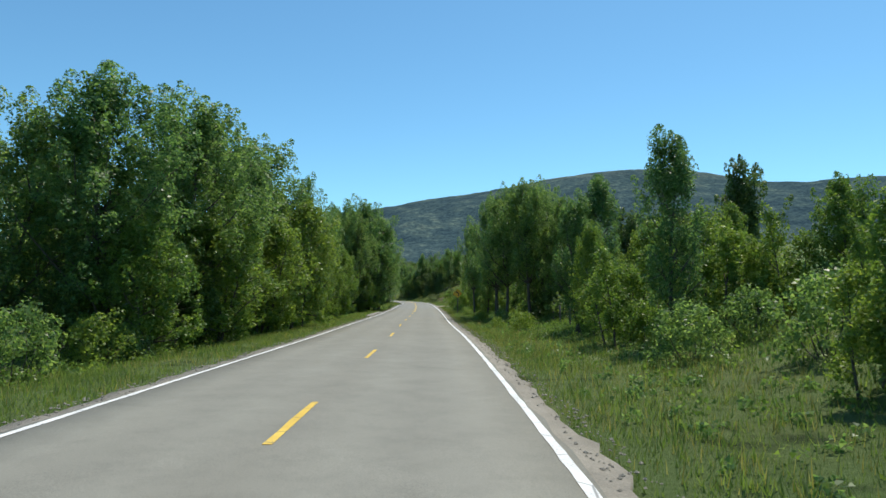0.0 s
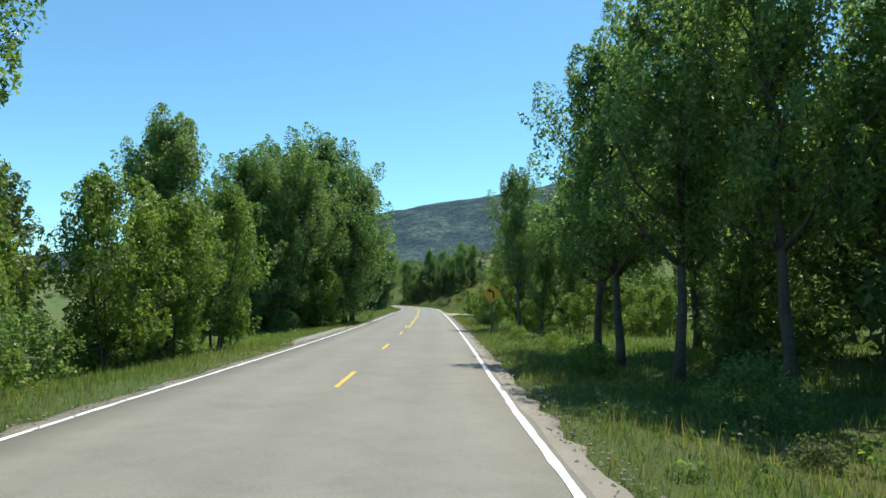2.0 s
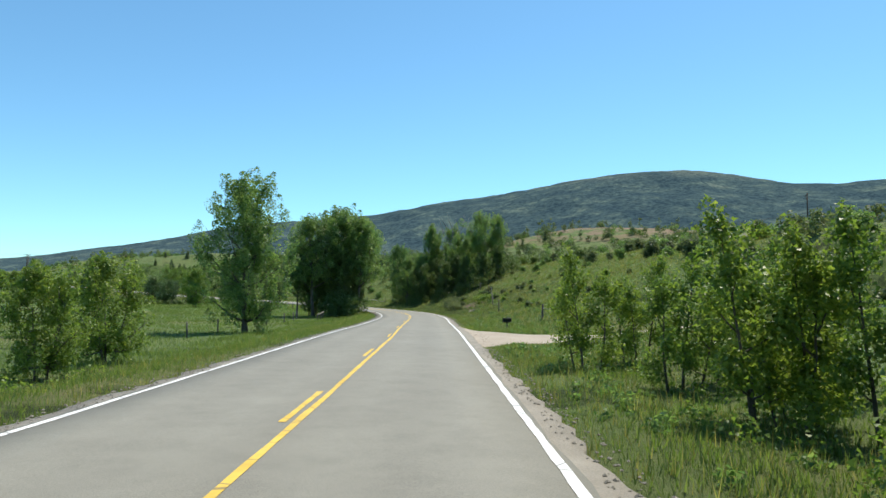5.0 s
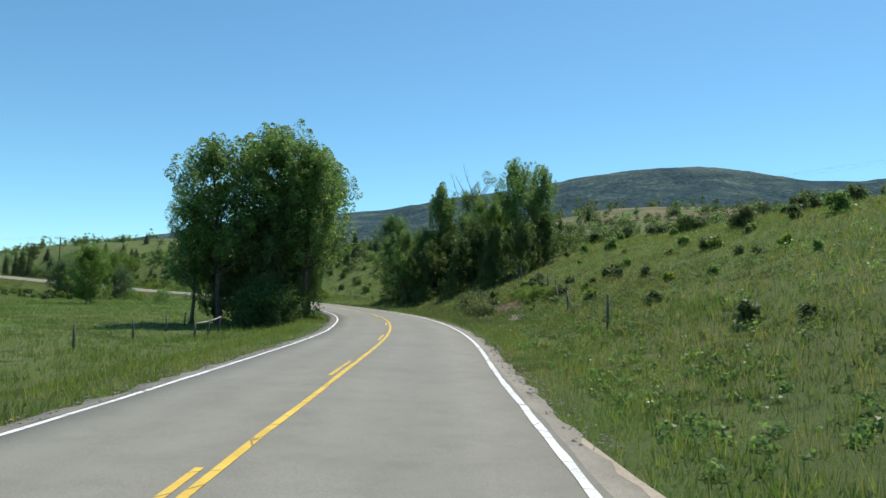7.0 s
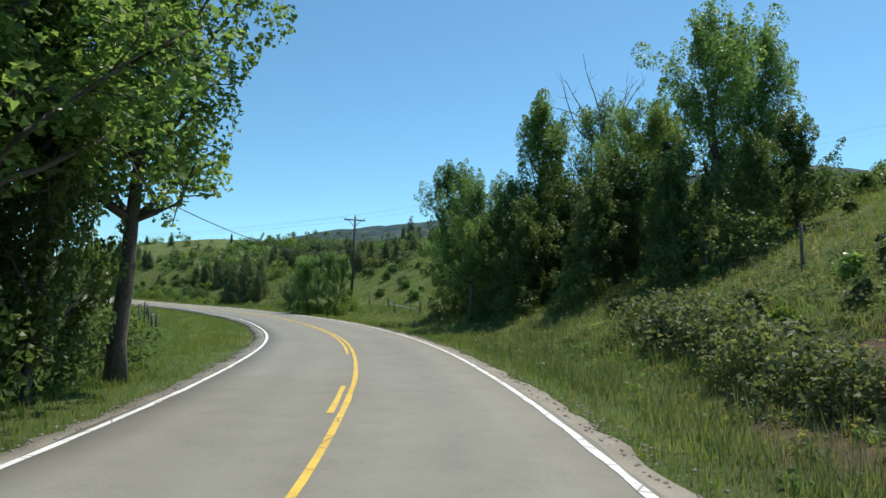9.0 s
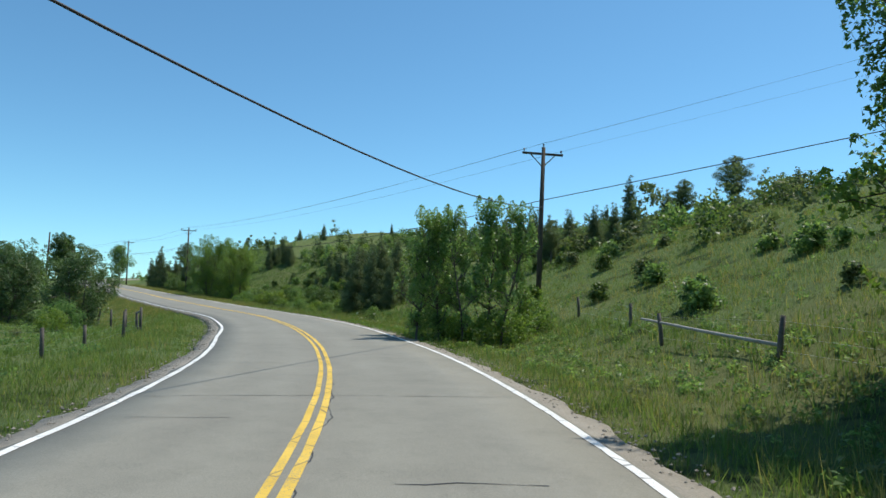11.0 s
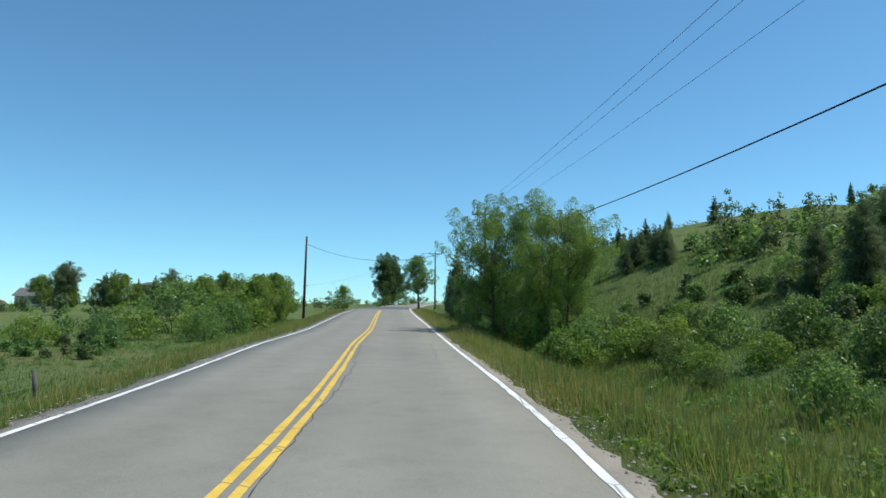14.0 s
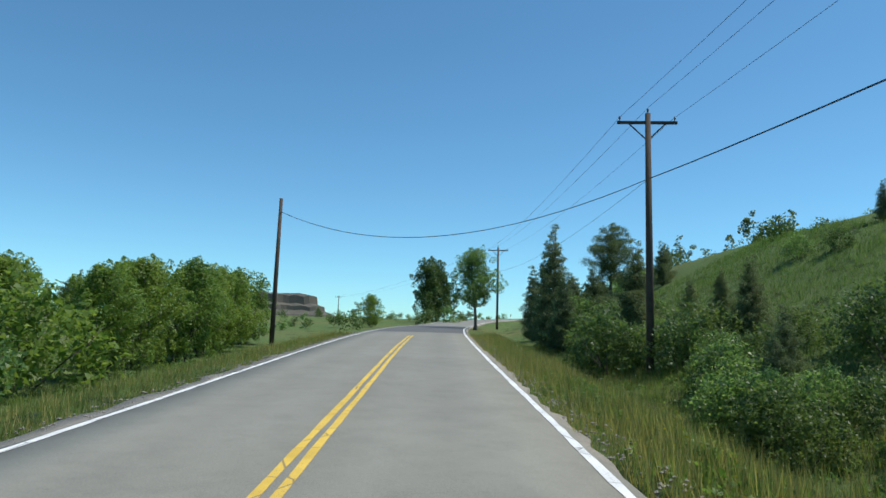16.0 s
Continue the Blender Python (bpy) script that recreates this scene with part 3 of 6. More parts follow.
def tree(name, label, category, seed, height, spread_, low, mat, per, leaf, limbs, clump, stems, thick):
    """A sapling: thin tapered stems, limbs to a ragged crown of leafy clumps with gaps. Built at the origin."""
    rs = np.random.RandomState(seed)
    ob = empty(name, label, category)
    verts, faces, cs, rr = [], [], [], []
    for k in range(stems):
        lean = Vector((rs.normal() * 0.06, rs.normal() * 0.06, 1)) if stems == 1 else Vector((math.cos(k * 2.4) * 0.16, math.sin(k * 2.4) * 0.16, 1))
        foot = Vector((0, 0, -0.3)) if stems == 1 else Vector((math.cos(k * 2.4), math.sin(k * 2.4), -0.6)) * 0.4
        h = height * (1 if k == 0 else rs.uniform(0.72, 0.98))
        stem = limb_points(rs, foot, lean, h * 0.96, 8, 0.2, 0.05)
        tube(verts, faces, stem, [thick * (1 - 0.9 * (i / 8) ** 0.8) * (1.25 if i == 0 else 1) for i in range(9)], 8)
        count = max(4, int(limbs / stems * 1.15))
        for i in range(count):
            u = low + (0.97 - low) * (i + rs.uniform(0, 0.7)) / count
            q = stem[min(int(u * 8), 7)].lerp(stem[min(int(u * 8) + 1, 8)], u * 8 % 1)
            v = (u - low) / (1 - low)
            reach = spread_ * (0.35 + 0.65 * math.sin(math.pi * min(1, v * 0.75 + 0.28))) * rs.uniform(0.6, 1.1) * (1 if stems == 1 else 0.72)
            turn = i * 2.399 + rs.uniform(-0.4, 0.4) + k
            way = Vector((math.cos(turn), math.sin(turn), rs.uniform(0.15, 0.8) + 0.9 * v))
            limb = limb_points(rs, q, way, reach, 5, 0.5)
            r0 = thick * (1 - 0.8 * u) * 0.42 + 0.012
            tube(verts, faces, limb, [r0 * (1 - 0.85 * j / 5) for j in range(6)], 4)
            for f in (0.3, 0.5, 0.68, 0.84, 1.0):
                g = limb[min(int(f * 5), 4)].lerp(limb[min(int(f * 5) + 1, 5)], f * 5 % 1) if f < 1 else limb[5]
                if rs.uniform() < (0.95 if f > 0.4 else 0.4):
                    cs.append(g + Vector(rs.normal(size=3)) * 0.2 * clump)
                    rr.append(clump * rs.uniform(0.45, 0.95) * (1.05 - 0.3 * v))
                if f > 0.4 and rs.uniform() < 0.45:
                    tall = clump * rs.uniform(0.6, 1.5)
                    lean = Vector((way.x * 0.25 + rs.normal() * 0.2, way.y * 0.25 + rs.normal() * 0.2, 1))
                    for j, w in ((0.3, 0.42), (0.55, 0.38), (0.78, 0.3), (1.0, 0.2)):
                        cs.append(g + lean * tall * j)
                        rr.append(clump * w * rs.uniform(0.75, 1.1))
        for j in range(7):
            cs.append(stem[8] + Vector((rs.normal() * 0.12, rs.normal() * 0.12, 0.4 - 0.27 * j)) * clump)
            rr.append(clump * (0.2 + 0.06 * j))
    part("trunk", mesh_from("trunk", verts, faces, BARK, smooth=True), None, ob)
    part("crown", quick_mesh("crown", leaves(rs, cs, rr, per, leaf), 3, mat), None, ob)
    return ob


def plumes(rs, feet, ways, longs, wides, per, size):
    """Leaves set round many short shoots: each shoot is a tapering tuft, full in its middle, whose leaves face outwards and up."""
    feet, ways = np.asarray(feet, float), np.asarray(ways, float)
    longs, wides = np.asarray(longs, float), np.asarray(wides, float)
    ways /= np.linalg.norm(ways, axis=1, keepdims=True)
    n = np.maximum((per * longs * wides / (longs * wides).mean()).astype(int), 5)
    idx = np.repeat(np.arange(len(feet)), n)
    m = len(idx)
    u = rs.uniform(0, 1, m)
    d = rs.normal(size=(m, 3))
    d -= ways[idx] * (d * ways[idx]).sum(1, keepdims=True)
    d /= np.linalg.norm(d, axis=1, keepdims=True)
    r = wides[idx] * np.sin(np.pi * (0.12 + 0.82 * u ** 0.9)) * rs.uniform(0.25, 1.1, m) ** 0.6
    at = feet[idx] + ways[idx] * (u * longs[idx])[:, None] + d * r[:, None]
    up = d * 0.75 + ways[idx] * 0.25 + rs.normal(size=(m, 3)) * 0.5 + [0, 0, 0.45]
    up /= np.linalg.norm(up, axis=1, keepdims=True)
    a = np.cross(up, rs.normal(size=(m, 3)))
    a /= np.linalg.norm(a, axis=1, keepdims=True)
    b = np.cross(up, a)
    L = (size * rs.uniform(0.65, 1.25, m))[:, None]
    return np.stack([at - a * L * 0.5 - b * L * 0.48, at - a * L * 0.5 + b * L * 0.48, at + a * L * 0.6], 1)


def broadleaf(name, label, seed, height, radius, low, mat, lobes=22, tufts=11, per=95, leaf=0.112, stems=1, lift=0.9, belly=0.42, tuft=1.1, slim=0.34, thick=0.2, dead=0, uneven=0.2):
    """A tree whose limbs each end in a lobe of upright leafy tufts, so that the crown has lit heads, dark hollows and a ragged rim."""
    rs = np.random.RandomState(seed)
    ob = empty(name, label, "tree")
    verts, faces, feet, ways, longs, wides = [], [], [], [], [], []
    trunks = []
    for k in range(stems):
        a = k * 2.4 + rs.uniform(0, 0.5)
        away = 0.0 if stems == 1 else 0.34 * radius / height
        h = height * (0.93 if k == 0 else rs.uniform(0.74, 0.9))
        stem = limb_points(rs, (math.cos(a) * 0.3 * (stems > 1), math.sin(a) * 0.3 * (stems > 1), -0.4), (math.cos(a) * away + rs.normal() * 0.03, math.sin(a) * away + rs.normal() * 0.03, 1), h, 9, 0.1, 0.045)
        tube(verts, faces, stem, [thick * (1.35 if i == 0 else 1) * (1 - 0.9 * (i / 9) ** 0.85) / (1 if stems == 1 else 1.3) for i in range(10)], 8)
        trunks.append(stem)
    for i in range(lobes):
        v = (i + rs.uniform(0.1, 0.9)) / lobes                       # how far up the crown the lobe sits
        turn = i * 2.399 + rs.uniform(-0.5, 0.5)
        rim = (v / belly) ** 0.5 * 0.55 + 0.45 if v < belly else math.sqrt(max(0.0, 1 - ((v - belly) / (1.02 - belly)) ** 2))
        reach = radius * rim * rs.uniform(1 - uneven, 1 + 0.5 * uneven) * (0.84 if i % 3 else 0.45)
        z = height * (low + (0.93 - low) * v)
        stem = min(trunks, key=lambda q: (q[5].x - math.cos(turn) * reach) ** 2 + (q[5].y - math.sin(turn) * reach) ** 2) if stems > 1 else trunks[0]
        end = Vector((math.cos(turn) * reach, math.sin(turn) * reach, z))
        from_z = max(height * 0.12, z - reach * lift * 0.85 - 0.1 * height * v)
        q = min(stem, key=lambda c: abs(c.z - from_z))
        mid = q.lerp(end, 0.5) + Vector((rs.normal() * 0.2, rs.normal() * 0.2, -0.12 * reach))
        r0 = thick * (1 - 0.75 * v) * 0.4 + 0.015
        tube(verts, faces, [q, q.lerp(mid, 0.5), mid, mid.lerp(end, 0.6), end], [r0, r0 * 0.8, r0 * 0.6, r0 * 0.4, r0 * 0.15], 5)
        out = Vector((math.cos(turn), math.sin(turn), 0))
        fat = (0.34 + 0.66 * rim) * rs.uniform(0.8, 1.2)
        for j in range(int(tufts * rs.uniform(0.7, 1.3))):
            f = rs.uniform(-0.45, 1.0)
            g = (q.lerp(mid, 1 + f) if f < 0 else mid.lerp(end, f)) + Vector((rs.normal(), rs.normal(), rs.normal() * 0.9)) * (0.26 * radius ** 0.6 * fat)
            way = out * rs.uniform(0.0, 0.8) * (1 - 0.8 * v) + Vector((rs.normal() * 0.24, rs.normal() * 0.24, lift * rs.uniform(0.7, 1.3)))
            size = tuft * rs.uniform(0.55, 1.2) * (0.85 + 0.5 * v)
            feet.append(g)
            ways.append(way)
            longs.append(size)
            wides.append(size * slim * rs.uniform(0.8, 1.3))
            if j % 3 == 0:
                tube(verts, faces, [mid.lerp(end, max(f, 0) * 0.8), g, g + way.normalized() * size * 0.6], [0.02, 0.013, 0.004], 3)
    top = trunks[0][9]
    for j in range(9):
        feet.append(top + Vector((rs.normal() * 0.16 * radius ** 0.5, rs.normal() * 0.16 * radius ** 0.5, -0.22 * j * tuft)))
        ways.append((rs.normal() * 0.15, rs.normal() * 0.15, 1))
        longs.append(tuft * rs.uniform(0.7, 1.15))
        wides.append(tuft * slim * rs.uniform(0.6, 0.9))
    part("trunk", mesh_from("trunk", verts, faces, BARK, smooth=True), None, ob)
    part("crown", quick_mesh("crown", plumes(rs, feet, ways, longs, wides, per, leaf), 3, mat), None, ob)
    if dead:
        dv, df = [], []
        for k in range(dead):
            a = k * 2.1 + 0.6
            q = Vector((math.cos(a) * 0.3, math.sin(a) * 0.3, height * rs.uniform(0.68, 0.86)))
            limb = limb_points(rs, q, (math.cos(a) * 1.1, math.sin(a) * 1.1, 1.0), height * rs.uniform(0.42, 0.62), 7, 0.6, 0.24)
            tube(dv, df, limb, [0.10 * (1 - 0.88 * j / 7) for j in range(8)], 5)
            for _ in range(7):
                tw = limb_points(rs, limb[rs.randint(2, 7)], rs.normal(size=3) + [0, 0, 0.7], height * rs.uniform(0.06, 0.13), 4, 0.2, 0.3)
                tube(dv, df, tw, [0.024, 0.018, 0.013, 0.009, 0.004], 4)
        part("dead_limb", mesh_from("dead_limb", dv, df, DEADWOOD, smooth=True), None, ob, "bare bleached dead limbs")
    return ob


def shrub(name, label, seed, height, spread_, mat, per=66, leaf=0.125, clumps=36, clump=0.48, stems=7):
    """A bush of many stems with a broken outline."""
    rs = np.random.RandomState(seed)
    ob = empty(name, label, "shrub")
    verts, faces, cs, rr = [], [], [], []
    for k in range(stems):
        a = k * 2.4 + rs.uniform(0, 0.6)
        st = limb_points(rs, (math.cos(a) * 0.15, math.sin(a) * 0.15, -0.25), (math.cos(a) * 0.6, math.sin(a) * 0.6, 1), height * rs.uniform(0.6, 0.95), 5, 0.2, 0.14)
        tube(verts, faces, st, [0.035 * (1 - 0.8 * j / 5) for j in range(6)], 3)
    for k in range(clumps):
        a, v = k * 2.399 + rs.uniform(-0.3, 0.3), (k + rs.uniform(0, 1)) / clumps
        r = spread_ * math.sqrt(max(0.05, 1 - (v * 0.95) ** 2.2)) * rs.uniform(0.35, 1.0)
        cs.append((r * math.cos(a), r * math.sin(a), height * (0.10 + 0.86 * v) * rs.uniform(0.85, 1.08)))
        rr.append(clump * rs.uniform(0.6, 1.2))
    part("trunk", mesh_from("trunk", verts, faces, BARK, smooth=True), None, ob)
    part("foliage", quick_mesh("foliage", leaves(rs, cs, rr, per, leaf), 3, mat), None, ob)
    return ob


def conifer(name, label, seed, height, spread_, mat, rows=14, per=42, leaf=0.22, open_=0.0):
    """A juniper, spruce or pine: whorls of boughs round a straight stem, narrowing upwards."""
    rs = np.random.RandomState(seed)
    ob = empty(name, label, "conifer")
    verts, faces, cs, rr = [], [], [], []
    stem = limb_points(rs, (0, 0, -0.3), (0, 0, 1), height, 6, 0, 0.02)
    tube(verts, faces, stem, [0.02 * height * (1 - 0.92 * i / 6) for i in range(7)], 7)
    for i in range(rows):
        u = (open_ if open_ else 0.04) + (0.98 - open_) * i / (rows - 1) * (1 - 0.02)
        wide = spread_ * (max(0.0, 1 - u) ** 0.8 if not open_ else math.sin(math.pi * min(1, 0.25 + 0.75 * (u - open_) / (1 - open_)))) * rs.uniform(0.75, 1.15) + 0.1
        for k in range(5 if u < 0.8 else 3):
            a = k * 1.2566 + i * 0.9 + rs.uniform(-0.3, 0.3)
            way = Vector((math.cos(a), math.sin(a), 0.25))
            base = Vector((0, 0, u * height))
            limb = limb_points(rs, base, way, wide * rs.uniform(0.7, 1.1), 3, 0.3, 0.12)
            tube(verts, faces, limb, [0.03, 0.022, 0.015, 0.006], 3)
            for f, g in ((1, 0.5), (2, 0.8), (3, 1.0)):
                if wide * g > 0.25 or f == 3:
                    cs.append(limb[f] + Vector(rs.normal(size=3)) * 0.1)
                    rr.append(max(0.22, 0.36 * wide ** 0.6) * rs.uniform(0.7, 1.2))
    part("trunk", mesh_from("trunk", verts, faces, BARK, smooth=True), None, ob)
    part("crown", quick_mesh("crown", leaves(rs, cs, rr, per, leaf, 0.7, 0.4), 3, mat), None, ob)
    return ob


# one of each kind is built here and stands at its first spot; the others are copies
FIRST = {}


def plant(kind, s, lat, scale=1.0, turn=0.0, group="", wide=1.0, sink=0.05, label="", xy=None):
    """Sets a plant of the kind beside the road, at the run s and the distance lat from its centre, or at x and y."""
    x, y = xy if xy else road_xy(s, lat)
    z = float(lie([x], [y])[0][0]) - sink
    m = Matrix.LocRotScale((x, y, z), Euler((0, 0, turn)), (scale * wide, scale * wide, scale))
    if kind not in FIRST:
        ob = FIRST[kind] = KINDS[kind]()
        ob.matrix_basis = m
    else:
        src = FIRST[kind]
        ob = copy_thing(src, Matrix())
        ob.matrix_basis = m
    return tagged(ob, label, group=group)


KINDS = {
    "cottonwood_a": lambda: broadleaf("cottonwood_tree", "tall green cottonwood with dense leaves nearly to the ground", 11, 12, 3.6, 0.10, LEAF_COTTON, 34, 12, 108),
    "cottonwood_b": lambda: broadleaf("cottonwood_tree", "slender green cottonwood with upright leafy shoots", 12, 12, 2.3, 0.14, LEAF_COTTON, 26, 10, 108, belly=0.35, lift=1.2),
    "cottonwood_c": lambda: broadleaf("cottonwood_tree", "cottonwood with several stems and a broad rounded crown", 13, 12, 4.6, 0.10, LEAF_COTTON, 40, 13, 108, stems=3, belly=0.45),
    "cottonwood_d": lambda: broadleaf("cottonwood_tree", "dark green cottonwood with a bare lower trunk", 14, 12, 3.1, 0.34, LEAF_COTTON, 26, 11, 108, belly=0.35),
    "shade_tree": lambda: broadleaf("shade_tree", "dark leafy tree in a dense roadside stand", 15, 10, 3.6, 0.08, LEAF_DARK, 26, 9, 66, 0.18),
    "snag_tree": lambda: broadleaf("old_cottonwood", "old cottonwood with bleached dead limbs above its leaves", 16, 12, 3.4, 0.12, LEAF_COTTON, 24, 11, 108, stems=2, dead=9, uneven=0.5),
    "old_cottonwood": lambda: broadleaf("old_cottonwood", "dark old cottonwood with a lopsided ragged head", 26, 12, 3.4, 0.28, LEAF_COTTON, 20, 13, 108, uneven=0.6, belly=0.6, thick=0.26),
    "young_poplar": lambda: broadleaf("young_cottonwood", "slender young cottonwood with upright shoots", 17, 6, 0.55, 0.12, LEAF_YOUNG, 17, 5, 60, 0.076, belly=0.22, lift=2.2, tuft=0.55, slim=0.26, thick=0.055, uneven=0.4),
    "light_tree": lambda: broadleaf("box_elder", "bright green box elder with a rounded leafy crown", 18, 7, 2.9, 0.08, LEAF_LIGHT, 26, 11, 66, 0.125, stems=3, lift=0.6, tuft=0.8, slim=0.45, thick=0.11),
    "box_elder_tall": lambda: broadleaf("box_elder", "tall bright green box elder leaning over the verge", 28, 10.4, 4.0, 0.08, LEAF_LIGHT, 38, 13, 105, 0.11, stems=3, lift=0.7, tuft=1.0, slim=0.42, thick=0.15),
    "willow": lambda: broadleaf("willow_tree", "broad green willow with many stems and a rounded crown", 19, 9, 4.0, 0.10, LEAF_WILLOW, 36, 11, 320, 0.058, stems=4, lift=0.55, tuft=0.85, slim=0.48, thick=0.12, belly=0.6, uneven=0.2),
    "sapling": lambda: tree("sapling", "bright yellow-green sapling with thin stems", "tree", 20, 4.2, 1.3, 0.22, LEAF_LIGHT, 26, 0.09, 16, 0.5, 3, 0.05),
    "apple": lambda: broadleaf("apple_tree", "low spreading grey-green wild apple tree", 21, 5, 2.6, 0.10, LEAF_APPLE, 26, 10, 80, 0.10, stems=3, lift=0.6, tuft=0.75, slim=0.42, thick=0.12),
    "shrub_light": lambda: shrub("shrub", "bright green leafy shrub", 31, 2.2, 1.5, LEAF_LIGHT),
    "shrub_mid": lambda: shrub("shrub", "dense mid-green roadside shrub", 32, 2.4, 1.7, LEAF_COTTON),
    "shrub_dark": lambda: shrub("shrub", "dark green scrub oak bush", 33, 2.2, 1.7, LEAF_DARK),
    "shrub_sage": lambda: shrub("sagebrush", "low grey-green sagebrush clump", 34, 0.9, 0.8, LEAF_SAGE, 60, 0.1, 16, 0.3),
    "juniper": lambda: conifer("juniper", "dark green juniper with dense boughs to the ground", 41, 5, 1.35, NEEDLE, 17, 125, 0.105),
    "spruce": lambda: conifer("spruce", "narrow dark spruce with a pointed top", 42, 8, 1.6, NEEDLE, 20, 100, 0.14),
    "pine": lambda: conifer("pine_tree", "dark ponderosa pine with an open rounded crown", 43, 9, 2.6, NEEDLE, 10, 190, 0.15, 0.35),
}
rng = random.Random(7)
FAR = {"shrub_light": [], "shrub_mid": [], "shrub_dark": [], "shrub_sage": [], "juniper": []}


def far_scrub(kind, x, y, size, fine=0):
    """Notes a far bush, to be joined with the others of its tone; a fine one has more and smaller leaves."""
    FAR[kind].append((x, y, size, fine))


def build_far_scrub():
    """All the far bushes of one tone as one mesh of leafy clumps."""
    for kind, mat, label in (("shrub_light", LEAF_LIGHT, "bright green scrub scattered over the hillside"), ("shrub_mid", LEAF_COTTON, "green scrub scattered over the hillside"),
                             ("shrub_dark", LEAF_DARK, "dark scrub oak scattered over the hillside"), ("shrub_sage", LEAF_SAGE, "grey-green sagebrush scattered over the hillside"),
                             ("juniper", NEEDLE, "dark junipers scattered over the far slope")):
        if not FAR[kind]:
            continue
        rs = np.random.RandomState(len(FAR[kind]))
        p = np.array(FAR[kind])
        z = lie(p[:, 0], p[:, 1])[0]
        clumps = {0: ([], []), 1: ([], [])}
        for (x, y, size, fine), h in zip(p, z):
            tall = 2.1 if kind == "juniper" else 1.0
            cs, rr = clumps[int(fine)]
            for k in range(24 if fine else 7):
                u = rs.uniform(0.1, 1.0)
                w = size * (0.75 * (1 - 0.7 * u) if kind == "juniper" else 0.65 * (1.15 - 0.5 * u))
                a = rs.uniform(0, 6.28)
                cs.append((x + math.cos(a) * w * rs.uniform(0.2, 1), y + math.sin(a) * w * rs.uniform(0.2, 1), h + size * tall * u * 0.95))
                rr.append(size * rs.uniform(0.3, 0.5) * (1 - 0.5 * u if kind == "juniper" else 1) * (0.72 if fine else 1))
        body = [leaves(rs, *clumps[f], per, leaf) for f, per, leaf in ((0, 26, 0.25), (1, 27, 0.138)) if clumps[f][0]]
        tagged(new("scrub", quick_mesh("scrub", np.concatenate(body), 3, mat)), label, "scrub", kind="stuff")


# ---------------------------------------------------------------- trees beside the road, from the start onwards
# kind, x, y, height of the whole plant in metres, breadth against the kind's own
TALL = {"cottonwood_a": 12, "cottonwood_b": 12, "cottonwood_c": 12, "cottonwood_d": 12, "shade_tree": 10, "snag_tree": 12, "old_cottonwood": 12, "young_poplar": 6, "light_tree": 7, "willow": 9, "box_elder_tall": 10.4, "sapling": 4.2, "apple": 5}


def stand(group, rows, turn=1.7):
    for i, (kind, x, y, tall, wide) in enumerate(rows):
        plant(kind, 0, 0, tall / TALL[kind], i * turn, group, wide=wide, xy=(x, y))


stand("cottonwood stand beside the road", [
    ("cottonwood_c", -16.2, 24.2, 9.6, 1.0), ("cottonwood_a", -11.8, 25.0, 10.6, 1.15), ("cottonwood_a", -11.2, 31.0, 11.3, 1.1), ("cottonwood_c", -12.4, 36.5, 11.4, 1.0),
    ("cottonwood_a", -11.4, 42.5, 12.2, 1.2), ("cottonwood_c", -10.4, 48.0, 10.6, 0.95), ("light_tree", -8.9, 43.4, 7.9, 0.95), ("light_tree", -9.6, 37.4, 6.6, 1.1), ("light_tree", -9.8, 30.2, 5.6, 1.15),
    ("light_tree", -10.2, 24.2, 4.8, 1.1), ("cottonwood_b", -13.6, 51.6, 9.8, 1.3), ("shade_tree", -16.5, 31.0, 9.4, 1.1), ("shade_tree", -16.0, 40.0, 9.8, 1.1), ("shade_tree", -15.0, 48.0, 8.6, 1.0),
    ("cottonwood_b", -12.4, 66.4, 9.3, 1.0), ("cottonwood_b", -11.0, 65.6, 9.5, 0.95), ("light_tree", -10.6, 60.2, 6.0, 0.85), ("light_tree", -10.2, 63.6, 5.8, 0.85), ("light_tree", -10.0, 68.0, 7.0, 0.8), ("light_tree", -13.8, 57.2, 6.2, 0.9),
    ("light_tree", -10.2, 52.6, 3.5, 1.15), ("shade_tree", -15.0, 61.0, 6.2, 1.0),
    ("cottonwood_a", -14.2, 86.2, 12.8, 1.1), ("cottonwood_c", -14.6, 94.4, 14.8, 0.92), ("cottonwood_a", -10.8, 93.6, 15.6, 1.15), ("cottonwood_a", -9.0, 96.6, 13.8, 1.05), ("cottonwood_d", -8.6, 98.6, 12.2, 1.1),
    ("cottonwood_c", -11.8, 88.4, 13.2, 0.85), ("shade_tree", -18.2, 87.4, 7.6, 0.85), ("shade_tree", -13.8, 90.0, 9.5, 1.0), ("shade_tree", -12.6, 100.5, 9.0, 1.0), ("light_tree", -9.6, 90.2, 4.6, 1.1)])
